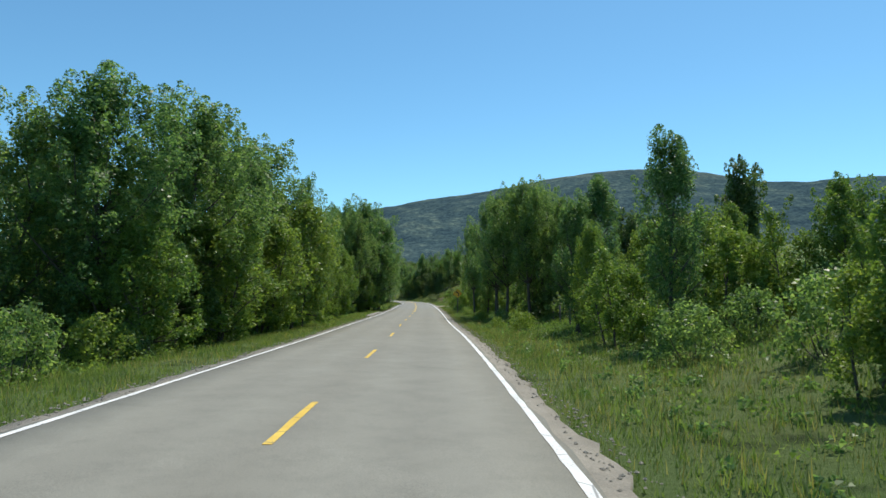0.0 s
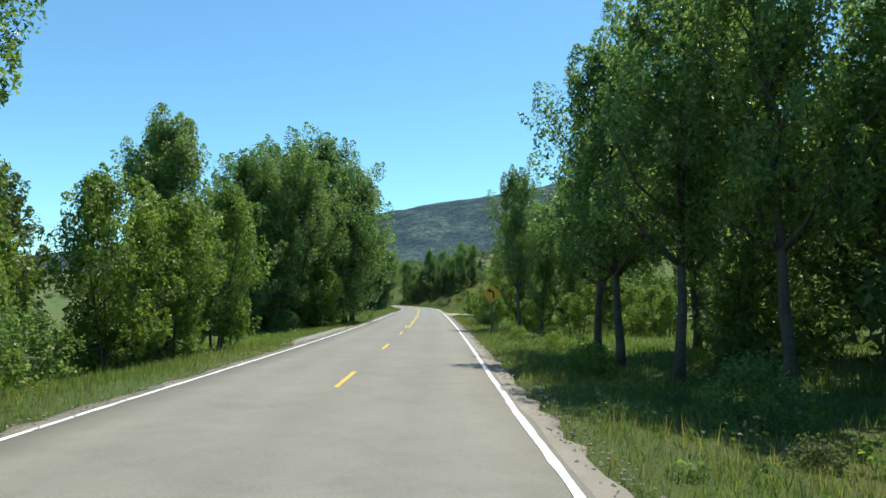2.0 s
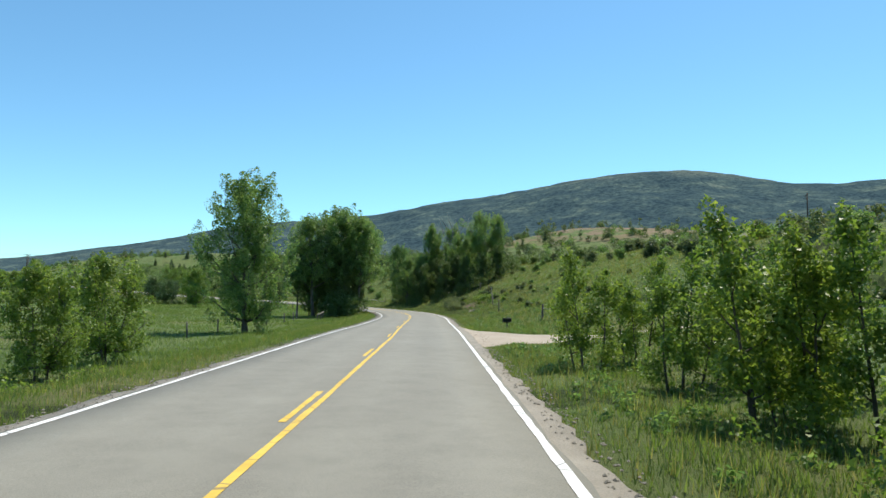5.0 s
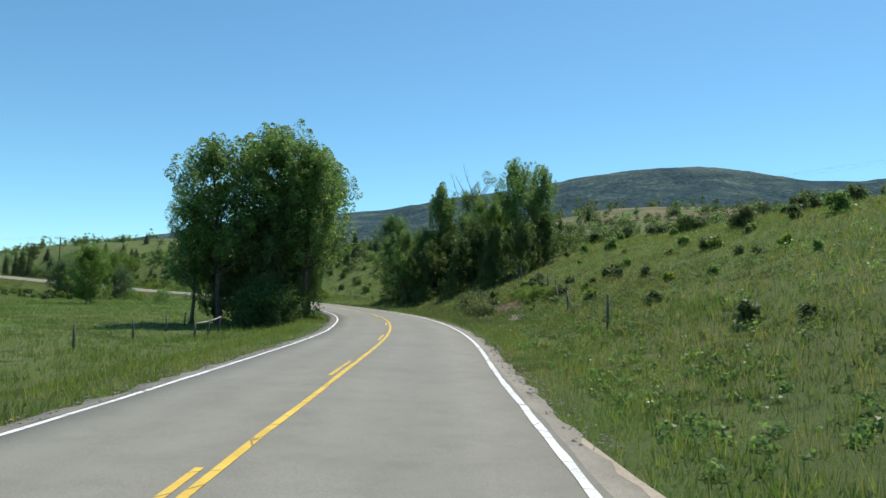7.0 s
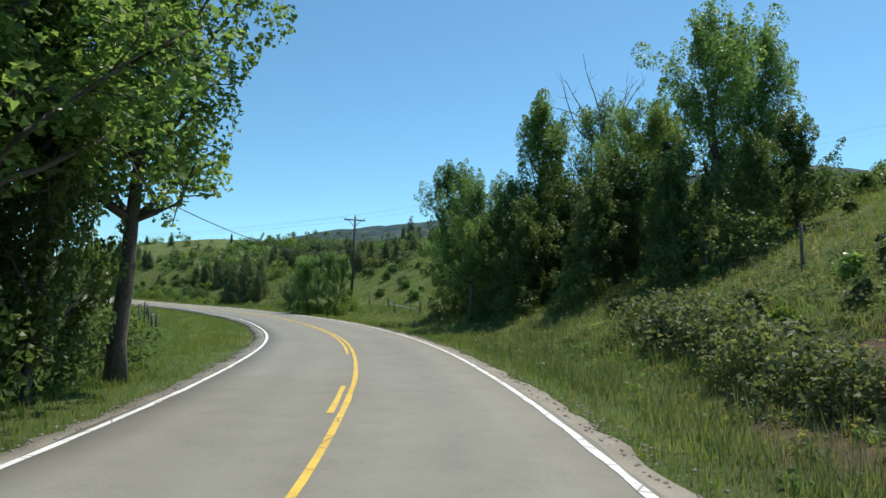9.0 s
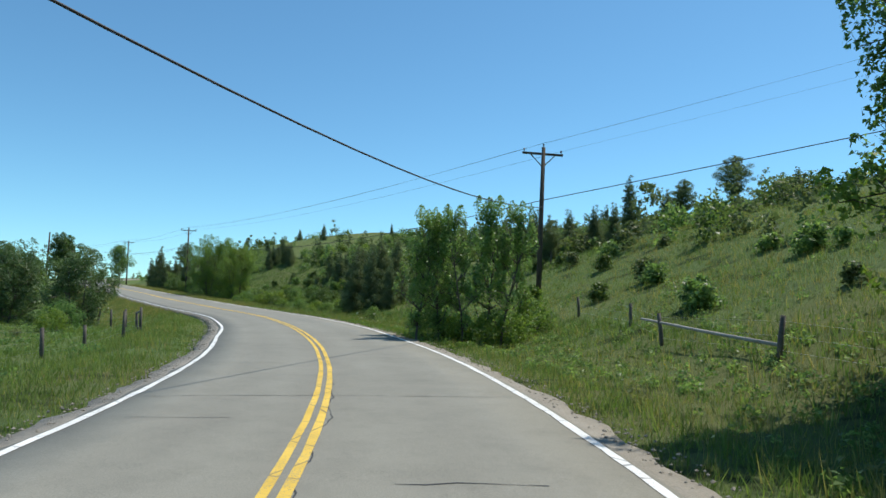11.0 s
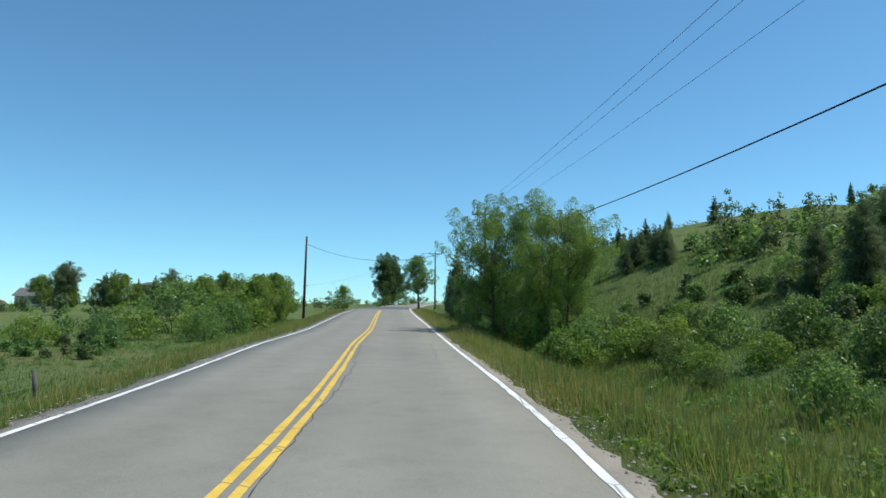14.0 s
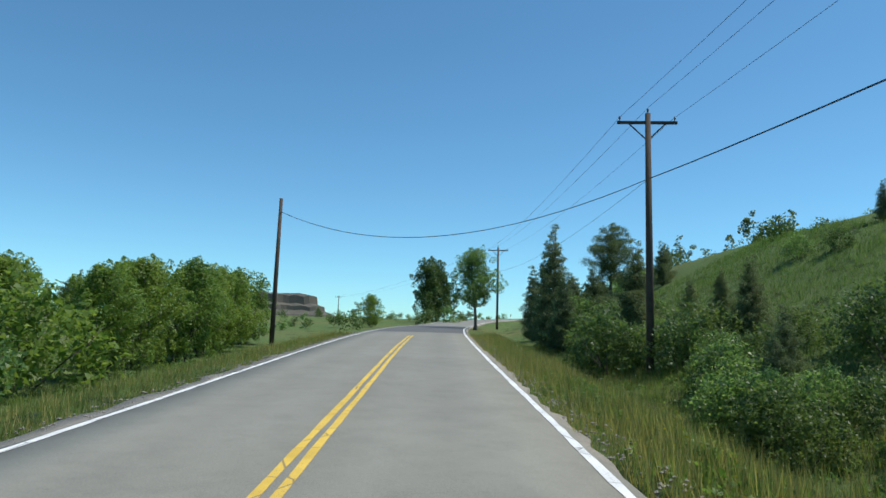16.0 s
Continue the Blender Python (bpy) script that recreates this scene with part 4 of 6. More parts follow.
stand("roadside trees on the uphill side", [
    ("cottonwood_b", 7.5, 22.0, 6.9, 0.9), ("sapling", 9.6, 23.4, 4.6, 1.1), ("sapling", 6.4, 24.6, 3.6, 1.2), ("shade_tree", 18.4, 41.0, 8.4, 0.75), ("light_tree", 6.6, 29.5, 4.8, 0.55), ("light_tree", 11.4, 27.5, 4.6, 0.7), ("light_tree", 13.4, 22.4, 4.4, 0.7),
    ("cottonwood_b", 6.9, 34.2, 6.6, 1.1), ("cottonwood_b", 8.2, 36.6, 8.0, 1.1), ("sapling", 8.4, 31.0, 4.2, 1.3), ("light_tree", 10.6, 34.0, 5.0, 0.8),
    ("cottonwood_d", 5.6, 57.2, 11.4, 0.85), ("cottonwood_d", 7.2, 54.6, 11.4, 0.88), ("cottonwood_d", 9.8, 55.2, 9.8, 0.95), ("cottonwood_b", 9.2, 51.4, 8.4, 1.1), ("cottonwood_d", 5.3, 62.0, 11.2, 0.95), ("cottonwood_d", 5.6, 66.6, 10.2, 1.05),
    ("cottonwood_a", 8.8, 60.6, 11.8, 0.8), ("cottonwood_d", 9.4, 66.4, 11.2, 0.95), ("shade_tree", 12.6, 47.4, 7.0, 0.8), ("shade_tree", 12.4, 58.6, 8.6, 0.95), ("shade_tree", 12.8, 65.4, 8.4, 0.95), ("shade_tree", 15.2, 53.0, 7.2, 0.9), ("light_tree", 11.0, 45.0, 4.6, 0.9),
    ("cottonwood_d", 4.4, 85.6, 11.3, 0.72), ("cottonwood_b", 8.2, 86.8, 10.5, 0.9), ("cottonwood_b", 6.3, 88.6, 9.0, 0.95), ("box_elder_tall", 6.3, 98.2, 10.4, 0.95), ("cottonwood_a", 9.6, 97.0, 10.4, 0.85), ("light_tree", 12.5, 93.0, 5.4, 0.9),
    ("shade_tree", 10.8, 84.6, 6.6, 0.8), ("shade_tree", 12.6, 88.8, 7.0, 0.8), ("shade_tree", 10.2, 91.6, 6.8, 0.8), ("shade_tree", 14.6, 94.6, 7.4, 0.85), ("shade_tree", 11.6, 101.0, 7.2, 0.85), ("shade_tree", 16.6, 86.0, 6.2, 0.85),
    ("sapling", 7.4, 81.0, 3.4, 1.1), ("sapling", 9.8, 78.6, 3.8, 1.2), ("sapling", 12.4, 82.0, 4.2, 1.2), ("sapling", 10.6, 74.4, 3.4, 1.2), ("sapling", 14.6, 76.5, 3.8, 1.3)], 2.1)
for i in range(26):
    plant("sapling", 90 + i * 1.15 + rng.uniform(-0.5, 0.5), 6.2 + rng.uniform(-0.3, 5.4), rng.uniform(0.6, 0.95), i, "thicket of saplings")
plant("light_tree", 116.5, -8.8, 0.46, 1.0)
plant("light_tree", 121.6, -9.4, 0.54, 2.0)
plant("cottonwood_a", 145.5, -11.3, 0.95, 0.4, label="tall cottonwood standing alone at the meadow's edge", wide=1.1)
for i in range(14):
    plant(rng.choice(["shrub_mid", "shrub_light", "shrub_mid"]), 84 + i * 1.6, -8.4 - rng.uniform(0, 2.6), rng.uniform(0.4, 0.7), i, "undergrowth along the verge")
# cottonwoods inside the bend
stand("cottonwoods inside the bend", [("cottonwood_d", -15.6, 184.6, 13.9, 1.3), ("cottonwood_d", -18.8, 182.6, 12.6, 1.2), ("cottonwood_d", -13.3, 183.4, 11.9, 1.2), ("cottonwood_d", -14.2, 188.4, 12.6, 1.05),
                                      ("cottonwood_d", -21.0, 183.4, 9.0, 1.0), ("shade_tree", -16.4, 186.0, 8.6, 0.8), ("shade_tree", -15.0, 182.4, 7.2, 0.75), ("shade_tree", -13.9, 185.4, 6.4, 0.7), ("shade_tree", -18.0, 184.0, 5.6, 0.6), ("shade_tree", -19.4, 183.4, 6.0, 0.7)], 1.3)
# old trees on the outside of the bend
stand("old trees outside the bend", [("snag_tree", -1.6, 218.6, 10.6, 0.8), ("old_cottonwood", 3.2, 208.4, 11.4, 1.05), ("cottonwood_d", 5.4, 210.4, 10.4, 0.75), ("old_cottonwood", -9.4, 214.2, 8.4, 0.95), ("cottonwood_b", -4.9, 217.6, 12.0, 1.0),
                                     ("cottonwood_a", -7.4, 216.4, 8.0, 0.95), ("cottonwood_c", 0.0, 212.6, 9.0, 0.85), ("shade_tree", 1.8, 216.0, 8.4, 0.9), ("shade_tree", -1.8, 209.6, 6.4, 1.0), ("shade_tree", -6.4, 213.0, 6.2, 1.0),
                                     ("shade_tree", 5.8, 206.6, 5.2, 0.9), ("shade_tree", -5.0, 220.0, 8.4, 0.9), ("light_tree", -11.0, 222.0, 5.6, 1.0),
                                     ("shade_tree", -9.6, 217.6, 5.6, 0.9), ("shade_tree", -6.2, 211.2, 5.2, 0.95), ("shade_tree", -3.0, 207.6, 5.6, 0.95), ("shade_tree", 0.6, 205.0, 5.4, 0.95), ("shade_tree", 3.2, 204.2, 5.0, 0.9), ("shade_tree", -4.4, 214.0, 6.4, 1.0)], 1.9)
plant("cottonwood_d", 0, 0, 0.86, 0.6, xy=(-11.2, 222.2), label="cottonwood with a bare lower trunk beside the fence", wide=0.95)
for i, (run, lat, k) in enumerate([(235.3, 4.0, 0.90), (235.2, 4.9, 0.88), (236.6, 5.5, 0.96), (235.0, 5.8, 0.94), (236.3, 7.2, 1.06), (235.0, 7.3, 1.02), (237.6, 4.9, 0.72), (236.2, 8.8, 0.74)]):
    plant("young_poplar", run, lat, k, i * 1.1, "clump of young cottonwoods", wide=1.15 - 0.05 * (i % 4))
    plant("shrub_light" if i % 2 else "shrub_mid", run + 0.3, lat + 0.6, 0.5 + 0.03 * i, i * 1.3, "undergrowth under the trees")

# ---------------------------------------------------------------- road paint
for side in (-1, 1):
    ribbon("edge_line", -50, 465, side * HALF - 0.06, side * HALF + 0.06, 0.016, WHITE, 0.5, ragged=0.012, seed=5 + side, parent=road)
for k in range(-4, 7):
    ribbon("lane_dash", 8.0 + 11.3 * k, 11.2 + 11.3 * k, -0.055, 0.055, 0.016, YELLOW, 0.8, ragged=0.01, seed=k + 20, parent=road)
ribbon("centre_line", 84.5, 340, 0.045, 0.15, 0.016, YELLOW, 1.0, ragged=0.01, seed=40, parent=road)
ribbon("centre_line", 196, 340, -0.15, -0.045, 0.016, YELLOW, 1.0, ragged=0.01, seed=41, parent=road)
for k in range(0, 10):
    ribbon("lane_dash", 84.6 + 11.16 * k, 87.8 + 11.16 * k, -0.15, -0.045, 0.016, YELLOW, 0.8, ragged=0.01, seed=k + 60, parent=road)
for s0, s1, side, broad in ((-50, 465, -1, 0.46), (-50, 258, 1, 0.50), (258, 274, 1, 0.42), (274, 290, 1, 0.34), (290, 465, 1, 0.26)):
    ribbon("shoulder", s0, s1, side * (HALF - 0.3), side * (HALF + broad), -0.012, GRAVEL, 0.5, 0.15, ragged=0.12, seed=8 + side, parent=road)
ribbon("pull_off", 63.0, 93, -HALF - 1.35, -HALF + 0.25, -0.02, GRAVEL, 0.5, 0.25, ragged=0.12, seed=33, parent=road, taper=9.0)
ribbon("asphalt_patch", 347, 378, -HALF - 0.2, HALF + 0.2, 0.014, PATCH, 1.0, parent=road)
# dark undergrowth below the cottonwoods of the bend
for i, (x, y, k) in enumerate([(-14.2, 179.5, 0.9), (-13.6, 182.5, 0.8), (-15.0, 181.0, 1.1), (-15.5, 179.4, 0.9), (-16, 183.5, 1.2), (-15.4, 187.2, 0.6), (-16.0, 190.6, 0.6),
                               (-3, 213, 0.9), (1, 211.5, 0.9), (-6, 217.5, 1.1), (5, 208.5, 0.9), (-9, 220, 1.0), (8, 210, 0.8),
                               (-11.2, 218.6, 0.7), (-8.4, 213.0, 0.6), (-6.6, 209.8, 0.6), (-3.6, 206.2, 0.7), (-0.4, 203.4, 0.7), (2.0, 202.2, 0.8)]):
    plant("shrub_dark", 0, 0, k * 1.25, i * 1.1, "undergrowth under the trees", xy=(x, y))

for i in range(16):
    plant("shrub_light", 178 + rng.uniform(0, 9), 9.9 + rng.uniform(0, 1.7), rng.uniform(0.24, 0.4), i * 1.3, "yellow-green scrub on the bank", wide=1.3, label="low yellow-green scrub above the slipped bank")
for i in range(12):
    plant("shrub_sage", 184 + i * 0.95 + rng.uniform(-0.4, 0.4), 6.8 + 0.22 * i + rng.uniform(-0.5, 0.5), rng.uniform(0.8, 1.3), i * 1.9, "grey-green scrub on the bank")

# ---------------------------------------------------------------- undergrowth and woods behind the stands
for i in range(34):
    s = 12 + i * 2.85 + rng.uniform(-1, 1)
    if 67 < s < 85:
        continue
    plant(rng.choice(["shrub_mid", "shrub_light", "shrub_mid"]), s, -7.9 - rng.uniform(0, 1.3), rng.uniform(0.45, 0.9), i, "undergrowth along the verge")
for i in range(30):
    if not 17 < i < 23:
        far_scrub("shrub_dark", *road_xy(8 + i * 3.4 + rng.uniform(-1, 1), -12.5 - rng.uniform(-1, 3)), rng.uniform(1.8, 2.6))
for i in range(26):
    far_scrub("shrub_dark", *road_xy(46 + i * 0.95 + rng.uniform(-1, 1), 12.4 + rng.uniform(-1.2, 4)), rng.uniform(1.5, 2.3))
for i in range(18):
    plant(rng.choice(["shrub_mid", "shrub_sage", "shrub_light"]), 40 + i * 3.4 + rng.uniform(-1, 1), 6.3 + rng.uniform(-0.3, 1.5), rng.uniform(0.35, 0.6), i, "undergrowth under the trees")
for i in range(7):
    plant("shade_tree", 2 + i * 8 + rng.uniform(-2, 2), -21 - rng.uniform(0, 9), rng.uniform(0.8, 1.1), i * 1.3, "woods behind the stand")
for i in range(4):
    plant("shade_tree", 50 + i * 6 + rng.uniform(-2, 2), 18 + rng.uniform(0, 5), rng.uniform(0.55, 0.75), i * 1.3, "woods behind the stand")
for i in range(30):
    plant(rng.choice(["shrub_light", "sapling", "shrub_sage", "shrub_mid", "sapling"]), 68 + rng.uniform(0, 34), 10.5 + rng.uniform(0, 13), rng.uniform(0.35, 0.7), i * 1.7, "scrub on the bank")
for i in range(46):
    plant(rng.choice(["shrub_light", "shrub_mid", "sapling", "shrub_light"]), 5 + rng.uniform(0, 23), 8.2 + rng.uniform(0, 7.5), rng.uniform(0.45, 0.95), i, "scrub on the bank")

# ---------------------------------------------------------------- scrub on the hillside
TONES = ["shrub_sage", "shrub_sage", "shrub_mid", "shrub_sage", "shrub_dark"]
for i in range(34):
    far_scrub(rng.choice(["shrub_light", "shrub_mid", "shrub_light"]), *road_xy(5 + rng.uniform(0, 23), 14 + rng.uniform(0, 8)), rng.uniform(0.8, 1.7))
for i in range(44):
    s, lat = 136 + rng.uniform(0, 70), 9.5 + 12 * rng.random()
    far_scrub(rng.choice(["shrub_sage", "shrub_mid", "shrub_sage", "shrub_light"]), *road_xy(s, lat), rng.uniform(0.3, 0.7), 1)
for i in range(18):
    far_scrub(rng.choice(["shrub_sage", "shrub_light", "shrub_sage", "shrub_mid"]), *road_xy(175 + rng.uniform(0, 17), 8.4 + rng.uniform(0, 6)), rng.uniform(0.35, 0.7), 1)
for i in range(420):
    s, lat = 118 + rng.uniform(0, 110), 22 + 75 * rng.random() ** 1.2
    far_scrub(rng.choice(TONES + ["shrub_mid"]), *road_xy(s, lat), rng.uniform(0.6, 1.6), int(lat < 34))
for i in range(34):
    s, lat = 207 + rng.uniform(0, 50), 12.5 + 10 * rng.random()
    far_scrub(rng.choice(["shrub_sage", "shrub_dark", "shrub_mid", "shrub_light"]), *road_xy(s, lat), rng.uniform(0.5, 1.1), 1)
for i in range(260):
    s, lat = 205 + rng.uniform(0, 60), 21 + 60 * rng.random() ** 1.2
    far_scrub(rng.choice(TONES + ["shrub_dark", "juniper"]), *road_xy(s, lat), rng.uniform(0.7, 2.0))
for i in range(20):
    plant(rng.choice(["shrub_mid", "shrub_light", "shrub_sage", "shrub_mid"]), 250 + i * 1.3 + rng.uniform(-0.6, 0.6), 8.6 + rng.uniform(0, 4), rng.uniform(0.18, 0.38), i * 1.3, "brush below the road")
for i in range(58):
    s, lat = 256 + rng.uniform(0, 42), 12.0 + 12 * rng.random() ** 1.2
    if s < 274:
        continue
    plant(rng.choice(["shrub_mid", "shrub_dark", "shrub_mid", "shrub_dark", "shrub_light"]), s, lat, rng.uniform(0.4, 0.75), i, "brush below the road")
for i in range(44):
    s, lat = 312 + rng.uniform(0, 45), 10.2 + 13 * rng.random() ** 1.1
    if s > 325 and lat > 14.5 and rng.random() < 0.75:
        continue
    kind = rng.choice(["shrub_dark", "juniper", "juniper", "shrub_dark", "shrub_mid"])
    plant(kind, s, lat, rng.uniform(0.62, 1.05) * (0.65 if lat < 12 or kind == "juniper" or lat > 17 else 1), i, "brush below the road")
for i in range(330):
    s, lat = 258 + rng.uniform(0, 120), 24 + 60 * rng.random() ** 1.2
    if s > 322 and 24 < lat < 70 and rng.random() < 0.85:
        continue
    far_scrub(rng.choice(["shrub_mid", "shrub_dark", "shrub_dark", "shrub_light", "juniper"]), *road_xy(s, lat), rng.uniform(0.8, 2.2))
for i in range(24):
    s = 226 + rng.uniform(0, 110)
    plant(rng.choice(["juniper", "juniper", "spruce"]), s, 28 + rng.uniform(0, 40), rng.uniform(0.4, 0.75) * (0.5 if s > 300 else 1), i, "junipers on the slope")
for i in range(26):
    kind = rng.choice(["juniper", "juniper", "pine"])
    plant(kind, 266 + rng.uniform(0, 28), 27 + rng.uniform(0, 20), rng.uniform(0.5, 0.8) * (0.6 if kind == "pine" else 1), i * 1.7, "conifers on the slope")
for i in range(11):
    kind = rng.choice(["juniper", "juniper", "pine"])
    plant(kind, 252 + i * 1.5 + rng.uniform(-0.7, 0.7), 21.5 + rng.uniform(0, 6), rng.uniform(0.6, 0.85) * (0.55 if kind == "pine" else 1), i * 1.7, "conifers on the slope")
for i in range(9):
    plant("juniper", 315.5 + i * 1.0 + rng.uniform(-0.5, 0.5), 23.2 + rng.uniform(-0.6, 2.2), rng.uniform(0.42, 0.66), i * 1.9, "junipers on the slope")
for i in range(10):
    plant("juniper", 281 + i * 1.2 + rng.uniform(-0.5, 0.5), 18.6 + rng.uniform(0, 5), rng.uniform(0.55, 0.85), i * 2.3, "junipers on the slope")
# brush and trees across the meadow, inside the bend and beyond
for i in range(420):
    x, y = rng.uniform(-190, -38), rng.uniform(185, 420)
    z, s, lat = lie([x], [y])
    if (-85 < lat[0] < -14 and s[0] > 212 and (lat[0] < -42 or s[0] > 305 or i % 8 == 0) and not (-100 < x < -40 and y < 215)) or lat[0] > 60:
        far_scrub(rng.choice(["shrub_mid", "shrub_light", "shrub_dark", "shrub_sage", "juniper"]), x, y, rng.uniform(0.7, 2.0))
for i in range(220):
    far_scrub(rng.choice(["shrub_dark", "juniper", "shrub_mid"]), rng.uniform(-420, -150), rng.uniform(300, 640), rng.uniform(1.0, 2.6))
for i in range(700):
    x, y = rng.uniform(-150, 170), rng.uniform(255, 430)
    _, s, lat = lie([x], [y])
    if lat[0] > 55 and not (322 < s[0] < 400 and lat[0] < 75 and i % 6):
        far_scrub(rng.choice(["shrub_dark", "shrub_dark", "shrub_mid", "juniper", "shrub_sage"]), x, y, rng.uniform(0.8, 2.1))
for i in range(240):
    s, lat = (296 + rng.uniform(0, 26), 22 + rng.uniform(0, 36)) if i % 2 else (362 + rng.uniform(0, 80), 11 + rng.uniform(0, 55))
    far_scrub(rng.choice(["shrub_dark", "juniper", "shrub_dark", "shrub_mid"]), *road_xy(s, lat), rng.uniform(0.8, 1.8))
for i in range(60):
    far_scrub(rng.choice(["shrub_mid", "shrub_dark", "shrub_sage", "shrub_light"]), *road_xy(256 + i * 0.9 + rng.uniform(-0.5, 0.5), -13.4 - rng.uniform(0, 10)), rng.uniform(0.4, 0.9), 1)
for i in range(120):
    lat = 13 + 34 * rng.random()
    far_scrub(rng.choice(["shrub_mid", "shrub_dark", "shrub_dark", "juniper"]), *road_xy(273 + rng.uniform(0, 34), lat), rng.uniform(0.5, 1.05), int(lat < 25))
for i in range(220):
    far_scrub(rng.choice(["shrub_mid", "shrub_dark", "shrub_dark", "juniper"]), *road_xy(252 + rng.uniform(0, 70), 44 + 66 * rng.random()), rng.uniform(1.1, 2.3))
for i in range(150):
    far_scrub(rng.choice(["shrub_mid", "shrub_light", "shrub_sage", "shrub_dark"]), *road_xy(98 + rng.uniform(0, 60), 27 + 45 * rng.random()), rng.uniform(0.8, 1.9))
build_far_scrub()
# low trees inside the bend
for i, (x, y, k) in enumerate([(-55.6, 241.2, 0.98), (-65.0, 243.2, 1.1), (-60.4, 239.4, 0.96)]):
    plant("apple", 0, 0, k, i * 2.0, "wild apples inside the bend", xy=(x, y))
for i, (x, y, k, kind) in enumerate([(-49, 234.5, 0.6, "shrub_light"), (-51.5, 237, 0.75, "shrub_mid"), (-47, 231, 0.4, "shrub_sage"), (-46, 216, 0.95, "light_tree"), (-40, 222, 0.8, "shrub_mid")]):
    plant(kind, 0, 0, k, i, "brush in the valley", xy=(x, y))
plant("apple", 248.4, 9.8, 0.72, 2.2, label="small grey-green wild apple tree on the slope above the road", wide=0.95)
plant("shrub_mid", 249.8, 9.2, 0.5, 0.7, "brush below the road")
plant("shrub_dark", 247.2, 9.4, 0.45, 1.9, "brush below the road")
# junipers and willows on the outside, further on
for i, (x, y, k) in enumerate([(-46.0, 260.4, 1.0), (-44.8, 259.2, 1.06), (-43.6, 261.2, 1.22), (-42.6, 257.8, 1.02), (-41.2, 259.4, 1.1), (-40.6, 257.2, 0.75), (-45.2, 262.6, 1.05)]):
    plant("juniper", 0, 0, k, i * 1.1, "junipers beside the road", xy=(x, y), wide=0.78)
for i, (s, lat, k) in enumerate([(299.6, 6.9, 0.93), (295.6, 9.2, 0.88), (301.2, 10.2, 0.72)]):
    plant("willow", s, lat, k, i * 1.4, "willows beside the road", wide=0.92)
for i in range(22):
    plant(rng.choice(["shrub_mid", "shrub_dark", "shrub_dark"]), 314 + i * 0.95 + rng.uniform(-0.5, 0.5), 9.2 + rng.uniform(0, 3.6), rng.uniform(0.42, 0.72), i * 1.7, "brush below the road")
for i in range(22):
    plant(rng.choice(["shrub_mid", "shrub_light", "shrub_dark"]), 290 + i * 0.75 + rng.uniform(-0.5, 0.5), 7.4 + rng.uniform(0, 4.5), rng.uniform(0.45, 0.9), i, "undergrowth under the trees")
for i, (x, y, k, kind) in enumerate([(-88.2, 319.5, 0.6, "juniper"), (-97.7, 325.2, 0.48, "juniper"), (-87.8, 306.3, 0.6, "juniper"), (-95.1, 311.6, 0.45, "juniper"), (-112.9, 309.5, 0.75, "pine"),
                                     (-109.6, 300.5, 0.95, "spruce"), (-112.5, 302.5, 0.75, "spruce"), (-117, 305.5, 0.7, "spruce"), (-15.4, 262.6, 0.5, "pine"), (-19, 264, 0.42, "pine"), (-11, 266, 0.5, "juniper")]):
    plant(kind, 0, 0, k, i * 1.2, "conifers on the slope", xy=(x, y))
plant("cottonwood_d", 0, 0, 0.68, 0.3, wide=1.35, xy=(-132.3, 311.7), label="round-headed cottonwood at the road's edge")
plant("shade_tree", 0, 0, 1.46, 0.9, xy=(-210, 358.7), label="broad dark dense tree far down the road", wide=1.2)
for i in range(16):
    plant(rng.choice(["shrub_mid", "shrub_dark", "shrub_dark", "juniper"]), 325 + i * 1.7 + rng.uniform(-0.8, 0.8), 8.6 + rng.uniform(0, 3.6), rng.uniform(0.75, 1.15), i * 1.3, "brush below the road")
for i in range(12):
    plant(rng.choice(["shrub_dark", "shrub_mid", "shrub_dark"]), 307 + i * 0.95 + rng.uniform(-0.4, 0.4), 8.6 + rng.uniform(0, 2.4), rng.uniform(0.42, 0.66), i * 2.3, "brush below the road")
for i in range(20):
    plant(rng.choice(["shrub_light", "shrub_mid", "shrub_light", "shrub_dark"]), 268 + i * 1.35 + rng.uniform(-0.5, 0.5), 9.4 + rng.uniform(0, 3.6), rng.uniform(0.32, 0.52), i * 1.1, "brush below the road")
plant("shade_tree", 0, 0, 1.3, 2.4, xy=(-211.6, 360.6), label="dark dense tree behind another far down the road", wide=1.2)
plant("light_tree", 0, 0, 0.72, 0.9, xy=(-170.7, 321), label="lone bushy tree on the open bank")
# hedge of shrubs along the downhill side
for i, (s, lat, k, kind) in enumerate([(309, -11.0, 1.1, "shrub_mid"), (313, -12.5, 1.3, "shrub_light"), (317, -11.4, 1.35, "shrub_mid"), (321, -13, 1.5, "shrub_light"), (325, -12, 0.55, "light_tree"), (329, -12.6, 0.62, "light_tree"),
                                       (333, -12.2, 0.66, "light_tree"), (337, -12.6, 0.62, "light_tree"), (341, -13.2, 0.68, "light_tree"), (345, -13.6, 0.62, "light_tree"), (349, -14, 0.7, "light_tree"), (327, -17, 0.6, "light_tree"),
                                       (319, -17, 1.6, "shrub_mid"), (311, -16, 1.3, "shrub_light"), (303, -15, 1.0, "shrub_mid"), (352, -17.5, 0.7, "light_tree"), (340, -18, 0.7, "light_tree"), (305, -20, 1.1, "shrub_light")]):
    plant(kind, s, lat + (1.2 if s > 318 else 0), k * (1.1 if s > 318 else 0.8), i * 0.9, "hedge of shrubs below the road", wide=1.1)
